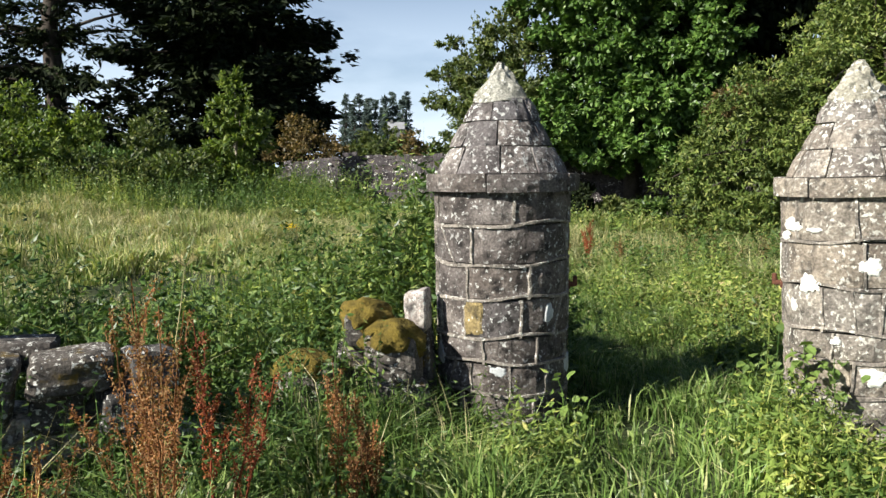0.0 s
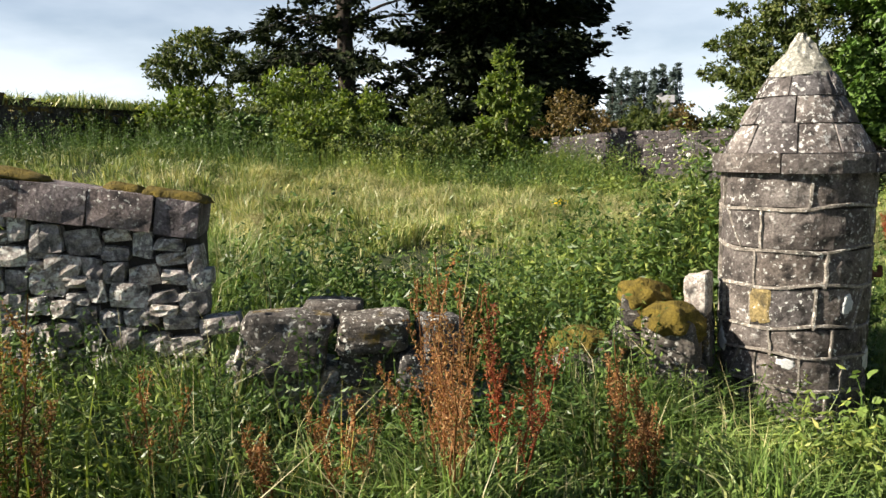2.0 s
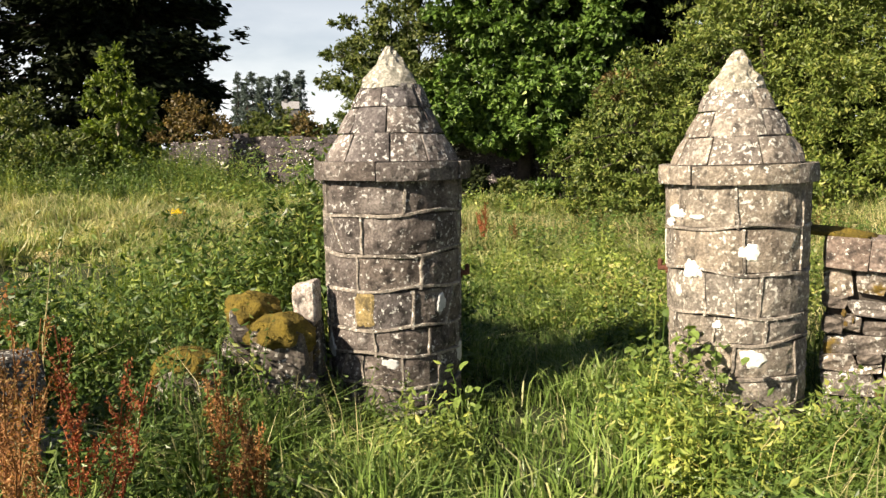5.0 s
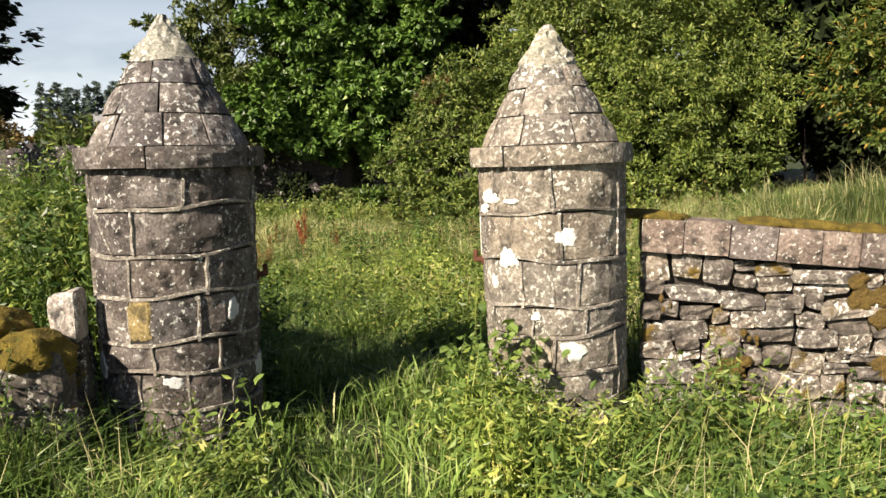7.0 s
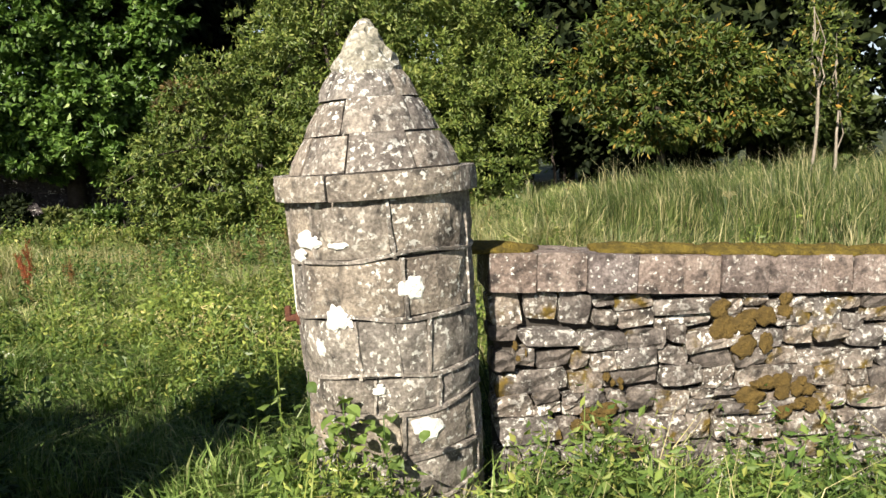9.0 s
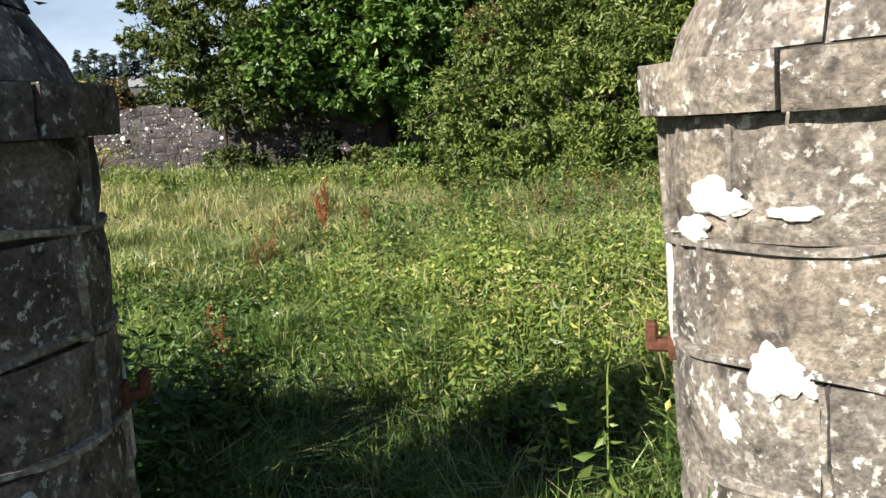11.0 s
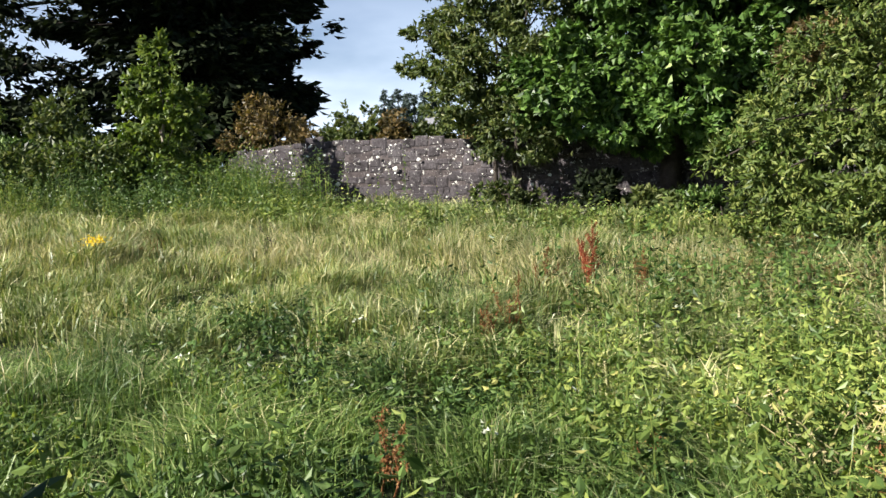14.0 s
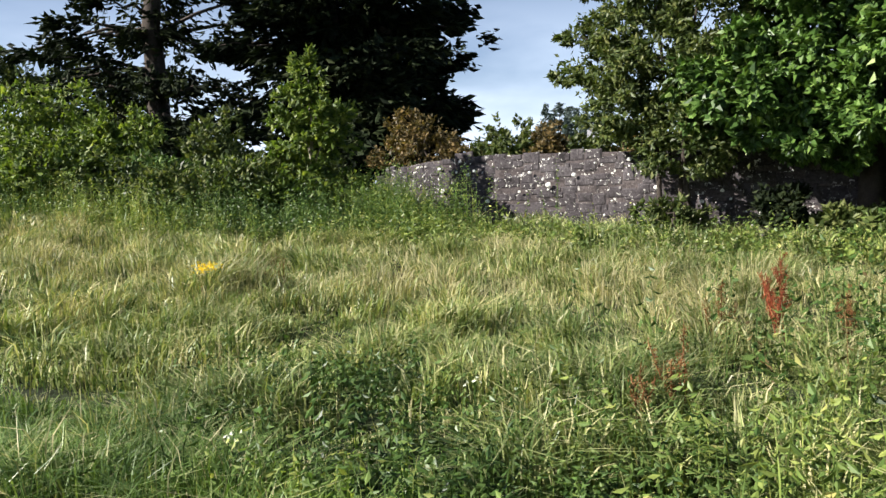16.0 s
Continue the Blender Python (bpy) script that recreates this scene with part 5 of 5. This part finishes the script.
leafy_patch("weed_patch", "leafy weeds at the foot of the grey pillar", M_BRAMBLE, *blob(-0.95, -0.75, 0.3, 0.2, 60), 0.3, 0.08, 10)
leafy_patch("weed_patch", "low green weeds among the grass", M_NETTLE, *blob(-2.4, -2.3, 1.0, 0.5, 260), 0.38, 0.07, 12)


# ---- tumbled stones of the broken wall ----
rb = random.Random(77)
for i in range(26):
    u = i / 25
    px, py = -3.35 + 1.05 * u + rb.uniform(-0.03, 0.03), -1.95 + 0.78 * u + rb.uniform(-0.03, 0.03)
    for lay in range(3):
        me = stone_mesh("rubble_stone", rb.uniform(0.1, 0.26), rb.uniform(0.07, 0.13), 0.28, rb.random(), 0.016, 0.22)
        gz = float(ground_z(px, py))
        place_part("rubble_stone", me, M_RUB, left_wall, Matrix.Translation((px + 3.5 + rb.uniform(-0.03, 0.03), py + 2.1 + rb.uniform(-0.03, 0.03), gz + 0.03 + lay * 0.085 - 0.04 * u * lay)) @ Matrix.Rotation(radians(40 + rb.uniform(-14, 14)), 4, "Z"))
BL = "large fallen squared grey block with lichen and some moss"
loose_block(-3.10, -1.90, 0.54, 0.46, 0.33, 0.3, 42, M_BLOCK, 1, BL)
loose_block(-2.70, -1.66, 0.60, 0.36, 0.18, 0.28, 40, M_BLOCK, 2, "small fallen grey wall block with white lichen")
loose_block(-2.76, -1.58, 0.41, 0.36, 0.2, 0.26, 38, M_BLOCK, 6, "small fallen grey wall block with white lichen")
loose_block(-2.42, -1.46, 0.58, 0.22, 0.2, 0.24, 50, M_BLOCK, 3, "small fallen grey wall block with white lichen")
loose_block(-2.5, -1.5, 0.4, 0.3, 0.2, 0.28, 45, M_BLOCK, 8, "small fallen grey wall block with white lichen")
loose_block(-3.0, -1.62, 0.66, 0.3, 0.14, 0.26, 30, M_BLOCK, 9, "small fallen grey wall block with white lichen")
MB = "fallen stone block capped with thick ochre moss"
loose_block(-1.52, -0.50, 0.45, 0.31, 0.3, 0.3, 12, M_BLOCK, 4, MB, square=5.0, moss=1.12)
loose_block(-1.50, -0.48, 0.18, 0.36, 0.34, 0.34, 18, M_BLOCK, 10, "dark squared block under the mossy ones")
loose_block(-1.72, -0.40, 0.58, 0.25, 0.24, 0.26, 20, M_BLOCK, 5, MB, square=4.0, moss=1.12)
loose_block(-1.74, -0.38, 0.25, 0.3, 0.48, 0.3, 25, M_BLOCK, 11, "dark squared block under the mossy ones")
loose_block(-1.95, -0.72, 0.3, 0.34, 0.3, 0.28, 35, M_BLOCK, 13, MB, square=6.0, moss=0.95)
loose_block(-1.44, -0.27, 0.68, 0.14, 0.25, 0.2, 6, M_RUB, 7, "pale upright stone wedged against the pillar", square=6.0)
loose_block(-1.45, -0.24, 0.36, 0.18, 0.46, 0.22, 6, M_BLOCK, 12, "small fallen grey wall block with white lichen")

# ---- docks, hogweed and flowers ----


def dock_plant(x, y, h, mat, stems=4, seed=0, dense=1.0, label="dead rust-brown dock with dense seed heads"):
    z = float(ground_z(x, y)) - 0.02
    t = empty("dock_plant", x, y, z, label, "dock plant", "rusty docks")
    for s in range(stems):
        a = rng.uniform(0, 6.28)
        lean = rng.uniform(0.05, 0.32) * h
        hh = h * (1.0 if s == 0 else rng.uniform(0.6, 0.95))
        tip = np.array([math.cos(a) * lean, math.sin(a) * lean, hh])
        p = bent_path((rng.uniform(-0.03, 0.03), rng.uniform(-0.03, 0.03), 0), tip, 7, 0.012)
        v, f = tube_arrays(p, np.linspace(0.006, 0.002, 7), 4)
        stalk = tri_mesh("stem", v, f, mat, t)
        seeds, nb = [], 9
        for b in range(nb):
            u = 0.34 + 0.6 * b / nb + rng.uniform(-0.03, 0.03)
            k = min(5, int(u * 6))
            o = p[k] + (p[k + 1] - p[k]) * (u * 6 - k)
            ba = b * 2.4 + s + rng.uniform(-0.4, 0.4)
            ln = (0.30 - 0.2 * u) * hh * rng.uniform(0.6, 1.2)
            e = o + np.array([math.cos(ba) * 0.38, math.sin(ba) * 0.38, 0.92]) * ln
            bp = bent_path(o, e, 4, 0.006)
            seeds.append(tube_arrays(bp, np.linspace(0.0025, 0.001, 4), 3))
            n = int(44 * dense * (0.6 + ln * 3))
            w = rng.uniform(0.1, 1.05, n)[:, None]
            pos = o + (e - o) * w + rng.normal(0, 0.008, (n, 3))
            seeds.append(leaf_arrays(pos, rng.normal(0, 1, (n, 3)) + [0, 0, 0.3], rng.normal(0, 1, (n, 3)), 0.013 * rng.uniform(0.6, 1.5, n), 0.009))
        v, f = joined(seeds)
        tagged(tri_mesh("seed_head", v, f, mat, stalk), kind="stuff")
    return t


RDL = "dead dock with bright red seed heads"
for x, y, h, m, k, dn, lb in ((-1.80, -2.35, 1.14, M_DOCK, 6, 1.0, ""), (-1.95, -2.12, 0.95, M_DOCK, 5, 0.9, ""), (-1.67, -2.12, 0.95, M_DOCK_RED, 4, 1.1, RDL), (-2.70, -3.62, 1.15, M_DOCK, 6, 1.1, ""), (-2.52, -3.78, 0.95, M_DOCK, 5, 1.0, ""), (-3.08, -3.79, 1.22, M_DOCK, 6, 1.2, ""), (-3.25, -3.62, 1.05, M_DOCK, 5, 1.0, ""),
                             (-1.34, -1.75, 0.74, M_DOCK, 5, 1.0, ""), (-1.22, -1.62, 0.62, M_DOCK, 4, 0.9, ""), (-2.3, -2.8, 0.52, M_DOCK, 3, 1.0, ""), (-2.12, -2.55, 0.6, M_DOCK, 3, 0.8, ""), (-2.72, -3.0, 0.72, M_DOCK, 3, 0.5, ""), (-2.42, -2.4, 0.5, M_DOCK, 3, 0.6, ""),
                             (-1.1, 7.75, 0.75, M_DOCK_RED, 5, 1.2, RDL), (-1.5, 7.45, 0.55, M_DOCK, 4, 0.6, ""), (-0.7, 8.05, 0.5, M_DOCK, 4, 0.7, ""), (-1.33, 5.55, 0.52, M_DOCK, 4, 0.4, ""), (-1.38, 5.05, 0.4, M_DOCK, 3, 0.4, ""), (-1.18, 2.9, 0.42, M_DOCK, 2, 0.6, ""), (-0.3, 3.55, 0.3, M_DOCK, 3, 0.8, ""), (2.2, 8.2, 0.7, M_DOCK, 4, 0.6, "")):
    dock_plant(x, y, h, m, k, 0, dn, lb or "dead rust-brown dock with dense seed heads")


def dead_stalks(x, y, h, n, mat, label, spread=0.5):
    """A collapsed clump of dry bent stems, each its own stalk."""
    z = float(ground_z(x, y)) - 0.02
    t = empty("dead_stalk_clump", x, y, z, label, "dead weeds")
    for i in range(n):
        a, q = rng.uniform(0, 6.28), h * rng.uniform(0.3, 1.0) * spread
        base = (rng.normal(0, 0.07), rng.normal(0, 0.07), 0)
        p = bent_path(base, (math.cos(a) * q, math.sin(a) * q, h * rng.uniform(0.45, 1.0)), 6, 0.02, 0.05)
        v, f = tube_arrays(p, np.linspace(0.0045, 0.0018, 6), 4)
        stalk = tri_mesh("stem", v, f, mat, t)
        c = p[-1] + rng.normal(0, 0.014, (7, 3))
        v, f = leaf_arrays(c, rng.normal(0, 1, (7, 3)), rng.normal(0, 1, (7, 3)), 0.03 * rng.uniform(0.5, 1.2, 7), 0.01)
        tagged(tri_mesh("withered_leaf", v, f, mat, stalk), kind="stuff")
    return t


dead_stalks(0.42, 3.45, 0.5, 26, M_STRAW, "collapsed clump of pale dead stems in the meadow", 0.9)
dead_stalks(0.85, 3.1, 0.42, 18, M_STRAW, "collapsed clump of pale dead stems in the meadow", 0.9)
dead_stalks(1.45, 2.7, 0.5, 18, M_STRAW, "collapsed clump of pale dead stems in the meadow", 0.8)
dead_stalks(0.57, 3.2, 0.34, 12, M_DOCK, "withered rusty stems among the weeds", 0.6)
dead_stalks(-4.74, 8.1, 0.5, 10, M_BARK, "dark withered stalk in the pale grass", 0.2)
dead_stalks(-6.2, 8.0, 0.4, 10, M_DOCK, "withered brown stalk in the pale grass", 0.4)


def hogweed(x, y, h, heads, label):
    z = float(ground_z(x, y)) - 0.02
    t = empty("hogweed", x, y, z, label, "hogweed")
    for s in range(heads):
        a = rng.uniform(0, 6.28)
        tip = np.array([math.cos(a) * 0.12, math.sin(a) * 0.12, h * (1 - 0.12 * s)])
        p = bent_path((0, 0, 0), tip, 6, 0.015)
        v, f = tube_arrays(p, np.linspace(0.005, 0.002, 6), 5)
        stalk = tri_mesh("stem", v, f, M_STRAW, t)
        rays = []
        for k in range(16):
            b, q = rng.uniform(0, 6.28), rng.uniform(0.02, 0.08)
            e = tip + [math.cos(b) * q, math.sin(b) * q, 0.06 - q * 0.25]
            rays.append(tube_arrays(bent_path(tip, e, 3, 0.0), [0.0016, 0.0013, 0.001], 3))
            c = e + rng.normal(0, 0.008, (9, 3))
            rays.append(leaf_arrays(c, rng.normal(0, 1, (9, 3)), rng.normal(0, 1, (9, 3)), 0.011, 0.008))
        v, f = joined(rays)
        tri_mesh("umbel", v, f, M_STRAW, stalk, "dry tan seed umbel")
    return t


hogweed(-0.97, 0.74, 1.5, 3, "tall dry hogweed stalk with seed umbels")
hogweed(-1.14, 0.68, 1.35, 2, "tall dry hogweed stalk with seed umbels")
for x, y, h in ((-2.55, -1.15, 0.95), (-3.25, -1.75, 0.95), (2.9, 1.5, 0.85), (4.6, 2.2, 0.9), (3.6, 0.9, 0.7)):
    hogweed(x, y, h, 1, "thin dry weed stalk with a seed head")


def flower(x, y, h, mat, n, r, name, label):
    z = float(ground_z(x, y)) - 0.02
    t = empty(name, x, y, z, label, "wild flower")
    v, f = tube_arrays(bent_path((0, 0, 0), (0.02, 0.01, h), 5, 0.01), np.linspace(0.006, 0.003, 5), 4)
    stalk = tri_mesh("stem", v, f, M_NETTLE, t)
    c = np.array([0.02, 0.01, h]) + rng.normal(0, 1, (n, 3)) * [r, r, r * 0.35]
    v, f = leaf_arrays(c, rng.normal(0, 1, (n, 3)), np.tile([0.0, 0, 1], (n, 1)), 0.022, 0.02)
    tagged(tri_mesh("flower_head", v, f, mat, stalk), kind="stuff")


flower(-5.4, 6.2, 0.52, M_YELLOW, 130, 0.055, "ragwort", "yellow ragwort flower among the dry grass")
flower(-4.9, 3.6, 0.4, M_WHITE, 8, 0.02, "white_clover", "small white flower in the meadow")
for x, y in ((-2.15, 4.8), (-0.9, 3.2), (0.6, 5.6), (-2.6, 3.6), (-0.3, 6.2), (1.4, 3.8)):
    flower(x, y, 0.3, M_WHITE, 10, 0.022, "white_clover", "small white flower in the meadow")


def climber(x, y, z0, z1, n, leaf, label, sx=0.05):
    """A climbing stem with broad rounded leaves held out from the stone."""
    t = empty("climbing_plant", x, y, z0, label, "climber")
    p = bent_path((0, 0, 0), (rng.uniform(-0.04, 0.04), rng.uniform(-0.04, 0.0), z1 - z0), 7, 0.02)
    v, f = tube_arrays(p, np.linspace(0.006, 0.002, 7), 4)
    stalk = tri_mesh("stem", v, f, M_NETTLE, t)
    for i in range(n):
        u = rng.uniform(0.1, 1) * 5.99
        k = int(u)
        c = p[k] + (p[min(k + 1, 6)] - p[k]) * (u - k) + rng.normal(0, sx, 3) * [1, 1, 0.4]
        a = rng.uniform(2.6, 5.4)
        d = np.array([math.cos(a), math.sin(a), rng.normal(-0.35, 0.3)])
        d /= np.linalg.norm(d)
        sd = np.cross(d, [rng.normal(0, 0.3), rng.normal(0, 0.3), 1.0])
        sd /= np.linalg.norm(sd)
        nn = np.cross(sd, d)
        ln = leaf * rng.uniform(0.7, 1.25)
        vv = [c]
        for e, w, dr in ((0.12, 0.26, 0.03), (0.4, 0.44, 0.05), (0.72, 0.32, 0.02)):
            vv += [c + d * ln * e + sd * ln * w + nn * ln * 0.1, c + d * ln * e - nn * ln * dr, c + d * ln * e - sd * ln * w + nn * ln * 0.1]
        vv.append(c + d * ln - nn * ln * 0.12)
        tt = [(0, 1, 2), (0, 2, 3), (1, 4, 5), (1, 5, 2), (2, 5, 6), (2, 6, 3), (4, 7, 8), (4, 8, 5), (5, 8, 9), (5, 9, 6), (7, 10, 8), (8, 10, 9)]
        tri_mesh("leaf", np.array(vv), np.array(tt), M_BRAMBLE, stalk)


leafy_patch("weed_patch", "withered brown leaves at the foot of the buff pillar", M_REDL, *blob(0.85, -0.62, 0.22, 0.08, 70, 0.4), 0.2, 0.07, 12)
climber(0.66, -0.33, 0.0, 0.62, 26, 0.066, "broad-leaved climber against the buff pillar")
climber(0.78, -0.42, 0.0, 0.55, 14, 0.066, "broad-leaved climber against the buff pillar")
climber(0.52, -0.3, 0.0, 0.72, 30, 0.055, "leafy weed stem at the foot of the buff pillar", 0.07)
climber(0.40, -0.42, 0.0, 0.5, 26, 0.055, "leafy weed stem at the foot of the buff pillar", 0.08)
climber(-0.55, -0.55, 0.0, 0.42, 18, 0.06, "leafy weed stem at the foot of the grey pillar", 0.08)
leafy_patch("weed_patch", "green weeds between the gate pillars", M_BRAMBLE, *blob(0.25, -0.75, 0.3, 0.3, 90), 0.3, 0.08, 10)
leafy_patch("weed_patch", "sprawling green weeds beside the gate", M_WEED, *blob(0.62, -0.72, 0.26, 0.2, 330, 0.45), 0.45, 0.085, 14, wide=0.36)

# weeds and seedlings among the grass before the gate
leafy_patch("weed_patch", "bright yellow-green weeds before the grey pillar", M_WEED, *blob(-0.72, -0.95, 0.3, 0.18, 240, 0.5), 0.36, 0.085, 13, wide=0.36)
leafy_patch("weed_patch", "dark leafy weeds in the grass before the right wall", M_NETTLE, *blob(1.9, -1.75, 0.7, 0.35, 380, 0.7), 0.36, 0.1, 13)
leafy_patch("weed_patch", "pale straggling weeds before the mossy wall", M_WEED, *blob(-3.0, -3.3, 0.35, 0.25, 130, 0.7), 0.7, 0.07, 16, wide=0.3)
leafy_patch("weed_patch", "mixed green weeds at the foot of the broken wall", M_NETTLE, *blob(-2.1, -1.55, 0.55, 0.3, 170), 0.42, 0.07, 14)
leafy_patch("weed_patch", "mixed green weeds at the foot of the left wall", M_NETTLE, *blob(-3.4, -2.75, 0.45, 0.35, 200), 0.55, 0.07, 14)
leafy_patch("weed_patch", "pale weeds at the foot of the left wall", M_WEED, *blob(-3.9, -3.3, 0.4, 0.35, 120), 0.5, 0.07, 12)
leafy_patch("weed_patch", "leafy weeds among the grass before the gate", M_BRAMBLE, *blob(-1.0, -1.5, 0.5, 0.35, 170), 0.3, 0.06, 12)
leafy_patch("weed_patch", "leafy weeds before the right wall", M_NETTLE, *blob(2.3, -1.5, 0.8, 0.35, 480), 0.32, 0.095, 12)
leafy_patch("weed_patch", "leafy weeds before the right wall", M_BRAMBLE, *blob(1.5, -0.95, 0.55, 0.3, 480), 0.42, 0.1, 13, wide=0.4)
leafy_patch("weed_patch", "dense weeds against the buff pillar", M_BRAMBLE, *blob(0.45, -0.5, 0.16, 0.2, 80, 0.3), 0.45, 0.075, 14)
leafy_patch("weed_patch", "weeds behind the right wall", M_WEED, *blob(2.6, 0.9, 0.8, 0.4, 160), 0.75, 0.07, 14)
leafy_patch("weed_patch", "tall mixed weeds behind the broken wall", M_WEED, *blob(-2.7, 0.9, 0.9, 0.5, 150), 0.85, 0.08, 16)
leafy_patch("weed_patch", "broad weeds in the near meadow", M_NETTLE, *blob(-2.0, 4.3, 0.75, 0.5, 220), 0.3, 0.08, 12)
leafy_patch("weed_patch", "broad weeds in the near meadow", M_BRAMBLE, *blob(-0.3, 4.9, 0.8, 0.8, 300), 0.35, 0.06, 10)
for i in range(14):
    bx, by = -3.6 + 0.42 * i + rng.uniform(-0.5, 0.5), rng.uniform(1.7, 5.6)
    leafy_patch("weed_patch", "low clump of broad-leaved meadow weeds", (M_NETTLE, M_BRAMBLE)[i % 2], *blob(bx, by, 0.24, 0.18, 90, 0.5), 0.27, 0.075, 11)
leafy_patch("weed_patch", "yellowing weeds in the meadow", M_WEED, *blob(1.0, 3.0, 0.7, 0.5, 320), 0.4, 0.08, 12)
leafy_patch("weed_patch", "rank weeds in front of the old boundary wall", M_NETTLE, *blob(-17.6, 5.5, 0.9, 3.4, 1100), 0.8, 0.095, 15)
leafy_patch("weed_patch", "tall weeds in front of the scrub", M_WEED, *blob(-13, 11.0, 2.5, 0.8, 900), 0.7, 0.085, 14)
leafy_patch("weed_patch", "tall weeds in front of the scrub", M_NETTLE, *blob(-15.5, 9.0, 1.5, 1.2, 800), 0.8, 0.085, 14)
leafy_patch("weed_patch", "nettles around the mossy blocks", M_NETTLE, *blob(-1.55, -0.78, 0.2, 0.1, 50), 0.4, 0.06, 14)
leafy_patch("weed_patch", "dark nettles between the fallen blocks", M_NETTLE, *blob(-2.05, -0.95, 0.25, 0.2, 110), 0.6, 0.07, 16)
for y in np.arange(-1.5, 9.0, 0.9):
    hogweed(-19.6 + rng.uniform(-0.5, 0.3), float(y), 1.05 + rng.uniform(-0.3, 0.4), 1, "pale dead stalk before the old wall")
leafy_patch("weed_patch", "rank weeds at the willow's foot", M_NETTLE, *blob(2.8, 7.0, 0.9, 1.0, 420), 0.55, 0.11, 12)
leafy_patch("weed_patch", "browning dead weeds below the willow", M_REDL, *blob(2.6, 7.6, 1.2, 0.8, 420), 0.62, 0.09, 12)
x, y = scatter(1.0, 5.0, 2.0, 9.0, 330)
grass_patch("dry_grass", "tangled dead straw among the weeds", M_DRY, x, y, 0.38, 0.007, 0.9)
x, y = scatter(0.8, 5.5, 4.5, 10.5, 420)
grass_patch("meadow_grass", "green grass among the weeds", M_GRASSY, x, y, 0.34, 0.015, 0.6)
